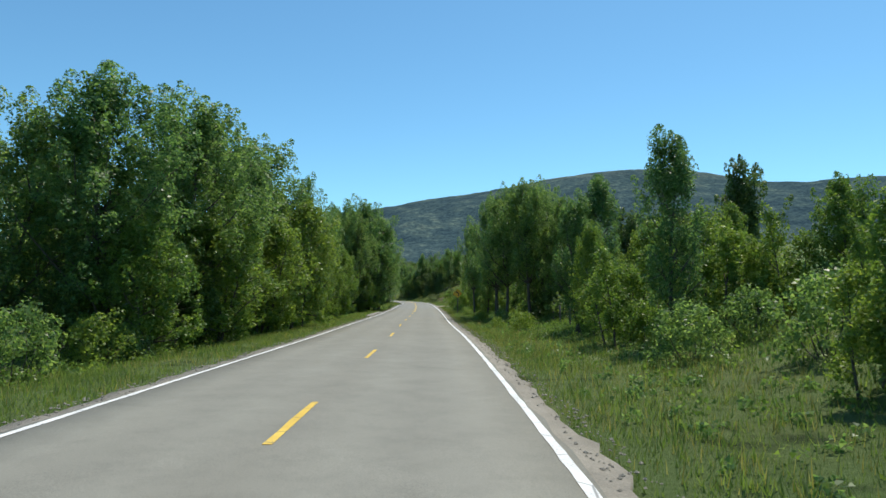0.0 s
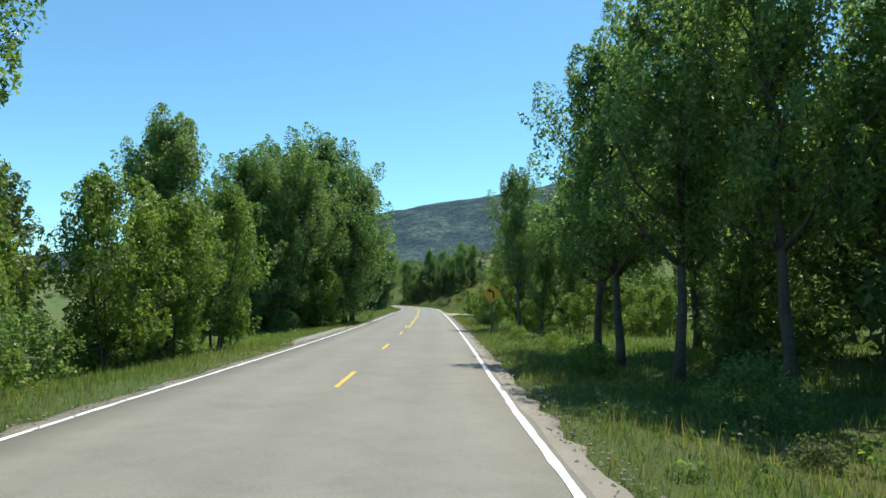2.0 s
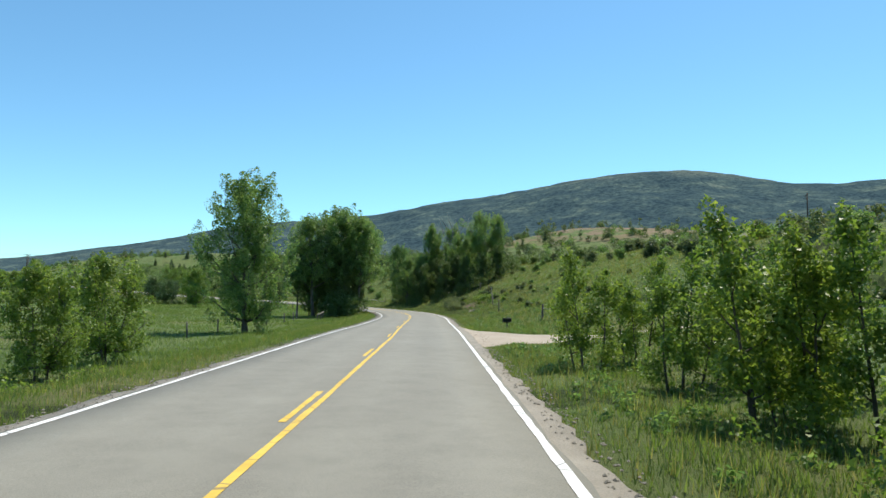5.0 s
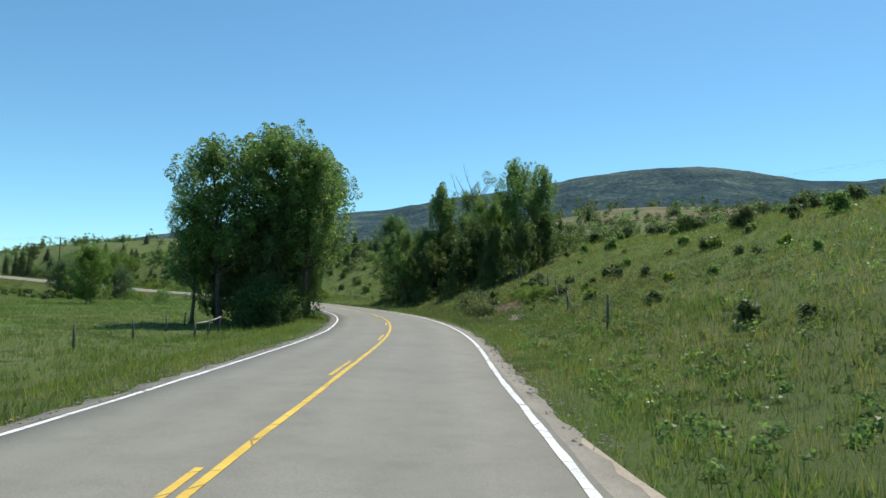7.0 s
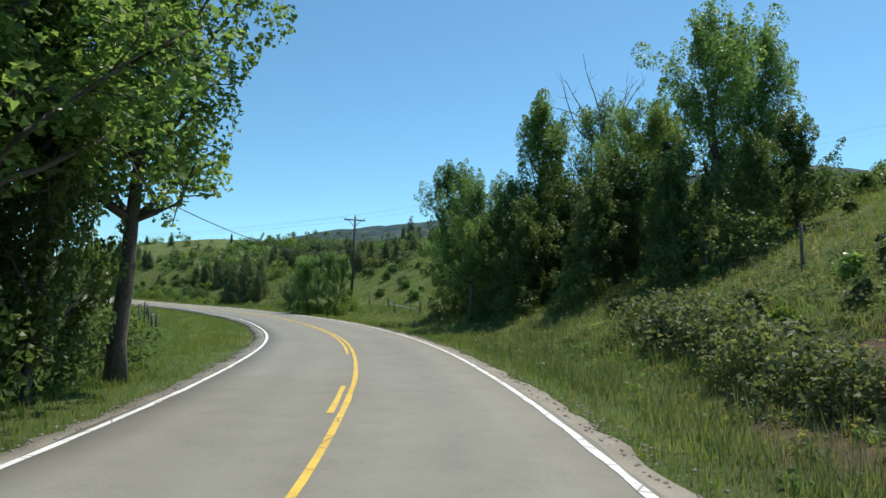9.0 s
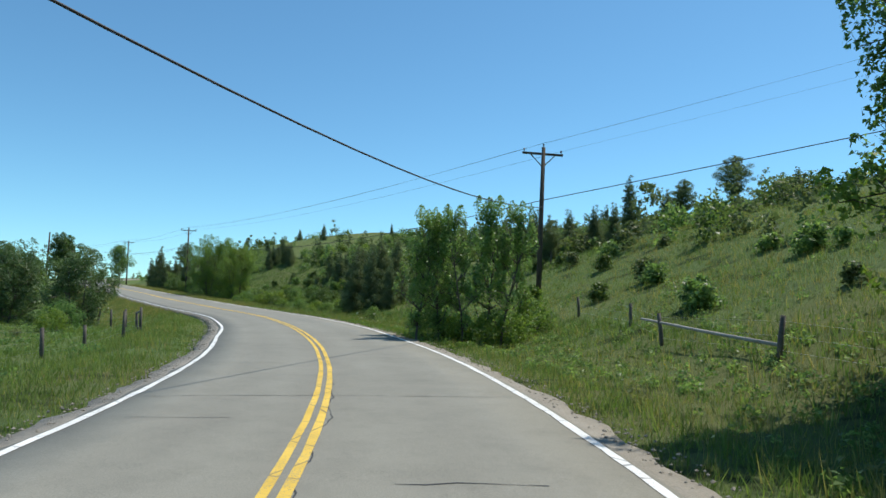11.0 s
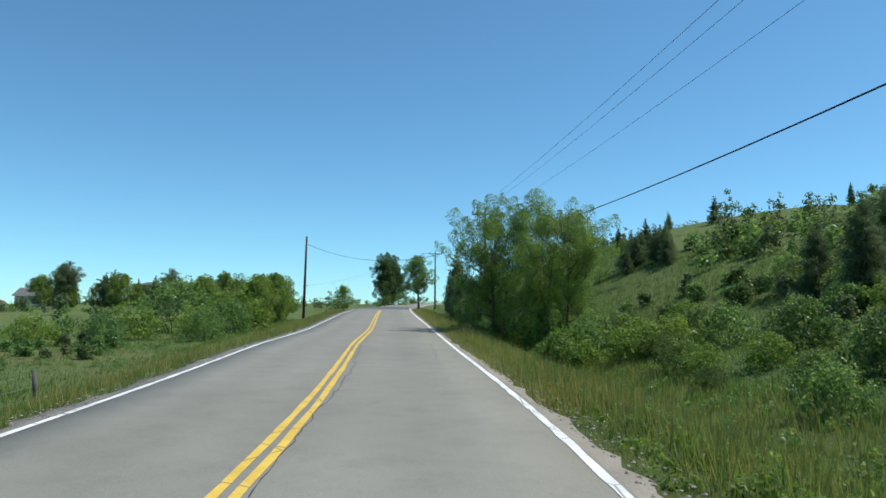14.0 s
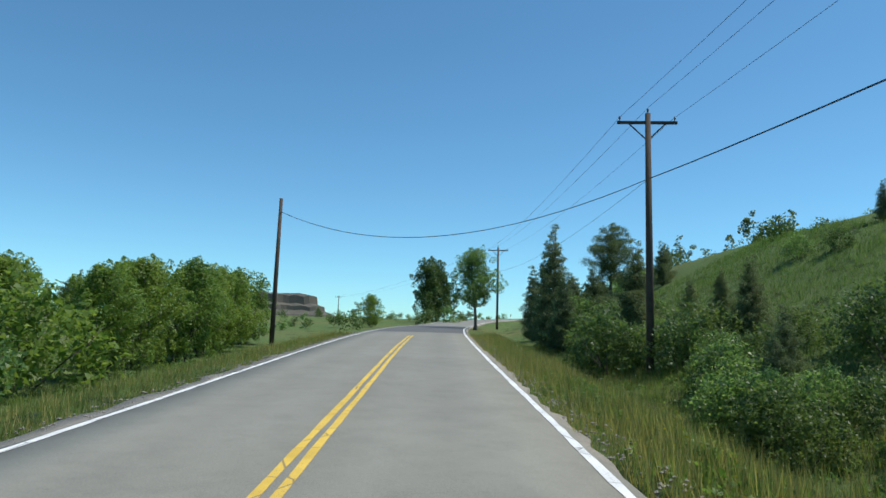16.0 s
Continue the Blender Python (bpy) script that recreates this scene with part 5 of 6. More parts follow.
for i in range(28):
    plant(rng.choice(["pine", "spruce", "spruce", "light_tree"]), 0, 0, rng.uniform(0.7, 1.1), i, "trees round the far houses", xy=(rng.uniform(-235, -188), rng.uniform(272, 300)))

# ---------------------------------------------------------------- grass, too fine to count


def on_drive(s, lat):
    return ((lat < -3) & (lat > -4.6) & (s > 68.2) & (s < 88.2)) | (lat > 3.2) & (lat < 24) & (s > 127.5 - 3 * np.exp(-(lat - 4) / 2)) & (s < 137.6 + 7 * np.exp(-(lat - 4) / 0.8))


def on_earth(s, lat):
    """Where the steep bank has slipped and shows its soil."""
    return ((s - 183.6) / 3.4) ** 2 + ((lat - 9.0) / 0.95) ** 2 < 1 + 0.8 * waves(s * 1.0, lat * 1.0, 1.1, 77)


def grass(label, s0, s1, lat0, lat1, per_m2, blades, tall, wide, mat, seed, lean=0.45, head=False):
    """Tufts of slender blades over a strip beside the road, thick and thin in patches."""
    rs = np.random.RandomState(seed)
    n = int((s1 - s0) * abs(lat1 - lat0) * per_m2)
    s, lat = rs.uniform(s0, s1, n), rs.uniform(lat0, lat1, n)
    keep = ~on_drive(s, lat) & ~on_earth(s, lat) & (0.62 + 0.5 * waves(s * 1.0, lat * 1.0, 0.6, seed) > rs.uniform(0, 0.8, n))
    s, lat = s[keep], lat[keep]
    lat = lat + widen(s, lat)
    cx, cy = np.interp(s, S, LINE[:, 0]), np.interp(s, S, LINE[:, 1])
    wx, wy = np.interp(s, S, WAY[:, 0]), np.interp(s, S, WAY[:, 1])
    x, y = cx + wy * lat, cy - wx * lat
    z, tuft = lie(x, y)[0], rs.uniform(0.55, 1.35, len(x)) * (0.75 + 0.45 * (0.5 + 0.5 * waves(x, y, 0.35, seed + 1)))
    m = len(x) * blades
    x, y, z, tuft = (np.repeat(v, blades) for v in (x, y, z, tuft))
    x, y = x + rs.normal(0, 0.07, m), y + rs.normal(0, 0.07, m)
    h = tall * tuft * rs.uniform(0.6, 1.2, m)
    a = rs.uniform(0, 6.283, m)
    b = a + rs.uniform(-0.6, 0.6, m) + 1.57
    out = lean * h * rs.uniform(0.2, 1.3, m)
    foot = np.stack([x, y, z - 0.03], 1)
    tip = foot + np.stack([np.cos(a) * out, np.sin(a) * out, h], 1)
    half = np.stack([np.cos(b), np.sin(b), 0 * b], 1) * (wide * rs.uniform(0.6, 1.4, m))[:, None]
    if head:
        body = np.stack([tip - half, tip + half, tip + half * 0.6 + [0, 0, 0.5 * wide], tip - half * 0.6 + [0, 0, 0.9 * wide]], 1)
        return tagged(new("flowers", quick_mesh("flowers", body, 4, mat)), label, "flowers", kind="stuff")
    return tagged(new("grass", quick_mesh("grass", np.stack([foot - half, foot + half, tip], 1), 3, mat)), label, "grass", kind="stuff")


grass("short green grass on the road's verge", -6, 345, -7.2, -3.88, 66, 3, 0.17, 0.009, BLADE, 101, 0.7)
grass("short green grass on the road's verge", -6, 345, 3.94, 7.4, 74, 3, 0.19, 0.009, BLADE, 102, 0.7)
grass("ragged grass behind the verge", -6, 345, -10.5, -7, 28, 3, 0.26, 0.014, BLADE, 113, 0.6)
grass("ragged grass behind the verge", -6, 345, 7.2, 11, 30, 3, 0.28, 0.014, BLADE, 114, 0.6)
grass("dry seeding grass at the gravel's edge", -6, 345, 3.90, 8.5, 13, 3, 0.30, 0.008, STRAW, 103, 0.4)
grass("dry seeding grass at the gravel's edge", -6, 345, -8.5, -4.0, 8, 3, 0.22, 0.008, STRAW, 104, 0.4)
grass("deep meadow grass", 105, 345, -32, -10, 14, 3, 0.22, 0.015, BLADE, 105, 0.6)
grass("deep meadow grass on the bank", 0, 110, 10, 18, 20, 3, 0.36, 0.014, BLADE, 106, 0.6)
grass("rough grass on the hillside", 118, 250, 10, 32, 24, 3, 0.25, 0.011, BLADE, 107, 0.6)
grass("dry grass on the hillside", 118, 250, 8, 32, 12, 3, 0.30, 0.010, STRAW, 108, 0.5)
grass("rough grass below the road", 250, 350, 10, 26, 30, 3, 0.34, 0.013, BLADE, 109, 0.6)
grass("tall seeding grass beside the road", 250, 345, 4.5, 10.5, 26, 3, 0.40, 0.010, BLADE, 117, 0.45)
grass("tall straw-coloured grass beside the road", 250, 345, 4.3, 10.5, 26, 3, 0.44, 0.008, STRAW, 118, 0.4)
grass("tall golden grass up to the paint", 274, 345, 3.62, 5.8, 62, 3, 0.40, 0.008, STRAW, 120, 0.4)
grass("tall golden grass on the verge", 258, 345, -8.4, -3.9, 24, 3, 0.34, 0.008, STRAW, 124, 0.4)
grass("seeding green grass up to the paint", 274, 345, 3.62, 6.4, 30, 3, 0.32, 0.009, BLADE, 121, 0.5)
grass("soft grey-green grass at the foot of the bank", 176, 203, 4.7, 8.6, 34, 3, 0.46, 0.009, LEAF_SAGE, 122, 0.45)
grass("dry tawny grass on the steep bank", 166, 222, 5.2, 14, 12, 3, 0.34, 0.008, STRAW, 119, 0.5)
grass("small yellow roadside flowers", 240, 345, 4.0, 6.2, 5.0, 1, 0.24, 0.022, BLOOM, 123, 0.2, True)
grass("small yellow roadside flowers", 225, 345, 4.6, 8.5, 1.6, 1, 0.30, 0.03, BLOOM, 110, 0.2, True)
grass("pale roadside seed heads", 60, 345, 4.6, 9, 0.35, 1, 0.35, 0.035, PALEBLOOM, 111, 0.2, True)
grass("pale roadside seed heads", 0, 345, -9, -4.6, 0.12, 1, 0.28, 0.03, PALEBLOOM, 112, 0.2, True)
grass("tufts creeping over the gravel", -6, 345, 3.72, 4.2, 14, 4, 0.12, 0.008, BLADE, 115, 0.8)
grass("tufts creeping over the gravel", -6, 345, -4.1, -3.70, 12, 4, 0.11, 0.008, BLADE, 116, 0.8)


def weeds(label, s0, s1, lat0, lat1, count, size, mat, seed):
    """Low leafy herbs among the grass, each a small clump of leaves."""
    rs = np.random.RandomState(seed)
    s, lat = rs.uniform(s0, s1, count), rs.uniform(lat0, lat1, count)
    keep = ~on_drive(s, lat) & (0.5 + 0.6 * waves(s, lat, 0.4, seed) > rs.uniform(0, 1, count))
    s, lat = s[keep], lat[keep]
    x = np.interp(s, S, LINE[:, 0]) + np.interp(s, S, WAY[:, 1]) * lat
    y = np.interp(s, S, LINE[:, 1]) - np.interp(s, S, WAY[:, 0]) * lat
    r = size * rs.uniform(0.5, 1.3, len(x))
    at = np.stack([x, y, lie(x, y)[0] + r * 0.5], 1)
    return tagged(new("weeds", quick_mesh("weeds", leaves(rs, at, r, 26, 0.075, 0.8), 3, mat)), label, "weeds", kind="stuff")


weeds("leafy green weeds on the hillside", 118, 235, 6.5, 34, 3000, 0.24, LEAF_COTTON, 401)
weeds("grey-green sage seedlings on the hillside", 118, 235, 7.5, 34, 2600, 0.24, LEAF_SAGE, 402)
weeds("leafy green weeds beside the road", 235, 345, 6.8, 16, 1800, 0.25, LEAF_COTTON, 403)
weeds("yellow-green weeds at the road's edge", 232, 345, 4.0, 6.6, 2600, 0.15, LEAF_LIGHT, 409)
weeds("green herbs among the grass", 205, 345, 5.0, 11, 2600, 0.17, LEAF_COTTON, 410)
weeds("green herbs among the grass", 0, 205, 4.6, 8.6, 2600, 0.15, LEAF_COTTON, 411)
weeds("pale weeds on the steep bank", 160, 222, 5.4, 15, 1500, 0.24, LEAF_SAGE, 407)
weeds("dry tawny weeds on the steep bank", 160, 222, 5.2, 15, 900, 0.22, STRAW, 408)
weeds("pale weeds beside the road", 0, 118, 5.8, 12, 1200, 0.28, LEAF_LIGHT, 404)
weeds("leafy weeds below the road", 190, 345, -16, -6.5, 1600, 0.26, LEAF_COTTON, 405)
weeds("leafy weeds along the stand", 0, 118, -9.5, -6.6, 900, 0.28, LEAF_LIGHT, 406)


def pebbles(label, s0, s1, lat0, lat1, count, size, mat, seed):
    """Loose stones of eight faces each, strewn along the road's edge."""
    rs = np.random.RandomState(seed)
    s, lat = rs.uniform(s0, s1, count), rs.uniform(lat0, lat1, count)
    lat = lat + widen(s, lat)
    x = np.interp(s, S, LINE[:, 0]) + np.interp(s, S, WAY[:, 1]) * lat
    y = np.interp(s, S, LINE[:, 1]) - np.interp(s, S, WAY[:, 0]) * lat
    z = np.maximum(np.interp(s, S, LINE[:, 2]) - 0.012 - 0.03 * (lat / HALF) ** 2, lie(x, y)[0])
    r = size * rs.uniform(0.4, 1.0, count) ** 2 + 0.008
    a = rs.uniform(0, 6.28, count)
    ca, sa = np.cos(a) * r, np.sin(a) * r
    at = np.stack([x, y, z + r * 0.2], 1)
    q = [np.stack([ca, sa, 0 * r], 1), np.stack([-sa * 0.7, ca * 0.7, 0 * r], 1), np.stack([-ca, -sa, 0 * r], 1), np.stack([sa * 0.8, -ca * 0.8, 0 * r], 1)]
    top, low = at + np.stack([ca * 0.2, sa * 0.1, r * 0.55], 1), at - np.stack([0 * r, 0 * r, r * 0.6], 1)
    tris = [np.stack([at + q[k], at + q[(k + 1) % 4], top], 1) for k in range(4)] + [np.stack([at + q[(k + 1) % 4], at + q[k], low], 1) for k in range(4)]
    return tagged(new("gravel", quick_mesh("gravel", np.concatenate(tris), 3, mat)), label, "gravel", kind="stuff")


pebbles("loose beige stones along the road's edge", -4, 123, 3.6, 4.2, 2500, 0.035, GRAVEL, 301)
pebbles("loose beige stones along the road's edge", 145, 345, 3.6, 4.2, 4000, 0.035, GRAVEL, 304)
pebbles("loose beige stones along the road's edge", -4, 345, -4.05, -3.55, 5000, 0.035, GRAVEL, 302)
pebbles("loose stones on the gravel driveway", 125, 139, 3.9, 14, 900, 0.03, DIRT, 303)

# ---------------------------------------------------------------- gravel driveway


def driveway():
    verts, faces, n, m = [], [], 26, 14
    for i in range(n):
        lat = 3.42 + 22 * (i / (n - 1)) ** 1.6
        join = min(1.0, (lat - 3.42) / 1.2)
        a = 128 - 3 * math.exp(-(lat - 4) / 2)
        b = 136.6 + 7 * math.exp(-(lat - 4) / 0.8)
        for j in range(m):
            s = a + (b - a) * j / (m - 1)
            x, y = road_xy(s, lat)
            z = (float(lie([x], [y])[0][0]) + 0.06) * join + (road_at(s)[0][2] - 0.045) * (1 - join)
            rut = -0.025 * math.exp(-((j / (m - 1) - 0.35) / 0.08) ** 2) - 0.025 * math.exp(-((j / (m - 1) - 0.62) / 0.08) ** 2)
            if j in (0, m - 1):
                z = min(z, float(lie([x], [y])[0][0])) - 0.12
            verts.append((x, y, z + rut * min(1, i / 5)))
    for i in range(n - 1):
        for j in range(m - 1):
            q = i * m + j
            faces.append((q, q + 1, q + m + 1, q + m))
    return tagged(new("driveway", mesh_from("driveway", verts, faces, DIRT, smooth=True)), "pale gravel driveway joining the road", "driveway", kind="structure")


driveway()

# ---------------------------------------------------------------- cracks and tar seams in the asphalt


def crack(s, lat0, lat1, seed, width=0.02, drift=0.0):
    """A thin wavering seam in the asphalt, across or along the road."""
    rs = np.random.RandomState(seed)
    n = max(6, int(max(abs(lat1 - lat0), abs(drift)) / 0.22))
    verts, faces, wob = [], [], 0.0
    for i in range(n):
        u = i / (n - 1)
        wob = 0.85 * wob + rs.normal() * 0.03
        lat, run = lat0 + (lat1 - lat0) * u, s + drift * u
        across = abs(lat1 - lat0) > abs(drift)
        lat, run = (lat, run + wob) if across else (lat + wob, run)
        c, w = road_at(run)
        wd = width * rs.uniform(0.3, 1.4) / 2
        for sign in (-1, 1):
            l2, r2 = (lat, sign * wd) if across else (lat + sign * wd, 0.0)
            verts.append((c[0] + w[1] * l2 + w[0] * r2, c[1] - w[0] * l2 + w[1] * r2, c[2] + 0.015 - 0.03 * (l2 / HALF) ** 2))
    for i in range(n - 1):
        q = 2 * i
        faces.append((q, q + 1, q + 3, q + 2))
    part("crack", mesh_from("crack", verts, faces, TAR), None, road)


crack(221.3, -3.3, 3.1, 1, 0.02)
crack(219.4, -2.6, -1.2, 2, 0.02)
crack(224.0, -1.2, 0.4, 3, 0.02)
crack(226.5, -3.0, -1.0, 4, 0.02)
crack(216.0, 0.9, 2.3, 5, 0.02)
crack(238.0, 1.5, 2.2, 6, 0.02)
crack(282, 2.3, 2.75, 7, 0.010, 9.5)
crack(200, 0.0, 0.02, 30, 0.014, 45)
crack(252, 0.01, -0.01, 31, 0.014, 40)
crack(323, -2.4, -0.9, 9, 0.05)
crack(324.2, -2.2, -0.6, 10, 0.05)
for k, s in enumerate((5, 33, 64, 98, 150, 172, 255, 268)):
    crack(s, rng.uniform(-3, -1.5), rng.uniform(-1.0, 1.0), 20 + k, 0.014)

# ---------------------------------------------------------------- curve warning sign


def warning_sign(at, turn):
    ob = empty("warning_sign", "yellow diamond sign with a black left-curve arrow", "road sign", at=at @ pose(0, 0, 0, 0, 0, turn))
    v, f = [], []
    tube(v, f, [(0, 0, -0.4), (0, 0, 2.72)], [0.05, 0.05], 6)
    part("post", mesh_from("post", v, f, POST), None, ob, "dark weathered post")
    plate = boxed((0.762, 0.012, 0.762), bevel=0.0)
    bmesh.ops.bevel(plate, geom=[e for e in plate.edges if abs(e.verts[0].co.y - e.verts[1].co.y) > 0.005], offset=0.05, segments=3, affect="EDGES")
    bmesh.ops.transform(plate, matrix=pose(0, -0.06, 2.2, 0, 45, 0), verts=plate.verts)
    board = part("plate", plate, SIGNYELLOW, ob)
    pts = [(0.10, -0.26), (0.10, -0.02), (0.07, 0.08), (-0.02, 0.14), (-0.11, 0.165)]
    bm = bmesh.new()
    left, right = [], []
    for i, (x, z) in enumerate(pts):
        x0, z0 = pts[max(i - 1, 0)]
        x1, z1 = pts[min(i + 1, 4)]
        d = Vector((x1 - x0, z1 - z0)).normalized()
        left.append(bm.verts.new((x - d.y * 0.055, -0.071, 2.2 + z + d.x * 0.055)))
        right.append(bm.verts.new((x + d.y * 0.055, -0.071, 2.2 + z - d.x * 0.055)))
    for i in range(4):
        bm.faces.new((left[i], left[i + 1], right[i + 1], right[i]))
    tip = [bm.verts.new((x, -0.071, 2.2 + z)) for x, z in ((-0.06, 0.28), (-0.30, 0.205), (-0.11, 0.045))]
    bm.faces.new(tip)
    part("arrow", bm, SIGNBLACK, board, "black curved arrow")
    return ob


sp = place(79.2, 5.12)
warning_sign(pose(sp.x, sp.y, -0.58), -6)

# ---------------------------------------------------------------- fences


def fence(name, label, stops, tall, wires=4, thick=0.055, seed=1, brace=(), rails=(), mat=POST):
    """Round wooden posts, each a part, with strands of wire between them; some posts have a slanting brace."""
    rs = np.random.RandomState(seed)
    ob = empty(name, label, "fence")
    feet = [place(s, lat) for s, lat in stops]
    tops = []
    for i, p in enumerate(feet):
        h = tall * rs.uniform(0.88, 1.1)
        lean = Vector((rs.normal() * 0.05, rs.normal() * 0.05, 0))
        v, f = [], []
        tube(v, f, [p - Vector((0, 0, 0.4)), p + Vector((0, 0, h * 0.5)) + lean * 0.5, p + Vector((0, 0, h)) + lean], [thick * 1.05, thick, thick * 0.9], 8)
        if i in brace:
            side = (feet[i - 1] - p).normalized() if i else (feet[1] - p).normalized()
            tube(v, f, [p + side * 1.3 + Vector((0, 0, -0.1)), p + Vector((0, 0, h * 0.85)) + lean], [thick * 0.6, thick * 0.6], 6)
        part("post", mesh_from("post", v, f, mat, smooth=True), None, ob)
        tops.append((p, lean, h))
    for k in range(wires):
        u = (k + 0.7) / (wires + 0.1)
        v, f = [], []
        line = [p + lean * u + Vector((0, 0, h * u)) for p, lean, h in tops]
        tube(v, f, line, [0.0025] * len(line), 3)
        part("wire", mesh_from("wire", v, f, STEEL), None, ob)
    for i, u, w, reach in rails:
        v, f = [], []
        (p, a, h), (q, b, g) = tops[i], tops[i + 1]
        start, end = p + a * u + Vector((0, 0, h * u)), q + b * w + Vector((0, 0, g * w))
        tube(v, f, [start, end.lerp(start, 0.5) - Vector((0, 0, 0.02)), start.lerp(end, reach)], [0.045, 0.042, 0.036], 8)
        part("rail", mesh_from("rail", v, f, DEADWOOD, smooth=True), None, ob, "pale weathered rail")
    return ob


fence("wire_fence", "weathered wooden post and wire fence along the hill", [(162.4, 8.0), (171.7, 8.9), (177.7, 10.1), (183, 11.3), (188.1, 12.6), (193.5, 13.2), (199, 13.6)], 1.38, 4, 0.05, 2, brace=(1, 2))
fence("wire_fence", "short dark post and wire fence round the meadow", [(138 + 6.5 * i, -12.6 - 0.3 * math.sin(i)) for i in range(8)], 0.95, 3, 0.05, 3)
fence("wire_fence", "short dark post fence inside the bend", [(222, -8.6), (223.8, -8.8), (229.5, -8.7), (234.5, -8.4), (239.6, -8.0), (242.3, -6.9), (245.5, -6.4), (246.8, -6.6), (252, -7.2), (258, -7.9), (263.5, -8.5), (269.3, -9.1), (275.4, -9.0), (282.8, -8.8)], 1.05, 3, 0.065, 4, rails=((0, 0.8, 0.8, 1), (6, 0.88, 0.92, 1)))
fence("rail_fence", "weathered fence with a pale top rail across the bank", [(218.5, 9.2), (223.0, 9.3), (227.8, 9.5), (231.6, 10.8), (236.5, 11.6)], 0.88, 3, 0.06, 5, rails=((1, 0.34, 0.72, 1.22),))
fence("rail_fence", "short fence with a pale rail at the meadow's edge", [(172.6, -10.0), (174.7, -9.8), (176.8, -9.7)], 0.85, 0, 0.06, 12, rails=((0, 0.93, 0.93, 1), (1, 0.93, 0.93, 1)))
fence("rail_fence", "low rail between two dark posts by the driveway", [(144.6, 9.2), (141.3, 11.9)], 0.95, 0, 0.07, 6, rails=((0, 0.72, 0.72, 1),))


fence("wire_fence", "leaning old post and wire fence on the bank", [(35.5, 9.8), (39.6, 9.9), (44, 10.2), (48.5, 10.6)], 1.25, 3, 0.06, 9)


def delivery_box(at):
    """A black box open at the front, on a short post."""
    ob = empty("newspaper_box", "black plastic newspaper box on a short post", "newspaper box", at=at)
    v, f = [], []
    tube(v, f, [(0, 0, -0.3), (0, 0, 0.42)], [0.045, 0.045], 6)
    part("post", mesh_from("post", v, f, POST), None, ob, "weathered wooden post")
    bm = boxed((0.60, 0.42, 0.30), (0, 0, 0.56), 0.03)
    front = min(bm.faces, key=lambda q: q.calc_center_median().y)
    inner = bmesh.ops.inset_region(bm, faces=[front], thickness=0.025)
    bmesh.ops.translate(bm, vec=(0, 0.36, 0), verts=front.verts)
    part("box", bm, BLACKBOX, ob)
    return ob


bp = place(143.6, 6.7)
delivery_box(pose(bp.x, bp.y, bp.z, 0, 0, -8))

# a ledge of broken slabs laid bare in the bank
def slab(seed, long_, deep, thick):
    """A split flat stone with a chipped rim."""
    rs = np.random.RandomState(seed)
    bm = bmesh.new()
    n = rs.randint(6, 9)
    rim = [(math.cos(k * 6.283 / n + rs.uniform(-0.25, 0.25)) * long_ * rs.uniform(0.42, 0.55), math.sin(k * 6.283 / n + rs.uniform(-0.2, 0.2)) * deep * rs.uniform(0.42, 0.56)) for k in range(n)]
    low = [bm.verts.new((x * 0.96, y * 0.94, rs.uniform(-0.01, 0.01))) for x, y in rim]
    mid = [bm.verts.new((x * rs.uniform(1.0, 1.06), y * rs.uniform(1.0, 1.06), thick * rs.uniform(0.45, 0.65))) for x, y in rim]
    top = [bm.verts.new((x * 0.92, y * 0.9, thick * rs.uniform(0.85, 1.1))) for x, y in rim]
    bm.faces.new(low[::-1])
    bm.faces.new(top)
    for a, b in ((low, mid), (mid, top)):
        for k in range(n):
            bm.faces.new((a[k], a[(k + 1) % n], b[(k + 1) % n], b[k]))
    return bm


for i in range(11):
    rs = np.random.RandomState(240 + i)
    tier, along = i % 3, i // 3
    p = place(177.6 - 0.58 * along + rs.uniform(-0.12, 0.12), 7.05 + 0.24 * tier + 0.08 * along)
    c, w = road_at(177)
    st = part("stone", slab(300 + i, rs.uniform(0.55, 0.95), rs.uniform(0.4, 0.6), rs.uniform(0.09, 0.16)), PINKROCK if i % 4 == 1 else ROCK, None)
    st.matrix_basis = pose(p.x, p.y, p.z - 0.05 + 0.05 * tier, rs.uniform(-6, 6), rs.uniform(-16, 4), math.degrees(math.atan2(w[1], w[0])) + rs.uniform(-22, 22))
    tagged(st, "reddish flat stone in a ledge on the bank" if i % 4 == 1 else "pale flat stone in a ledge on the bank", "stone", "ledge of stones in the bank")


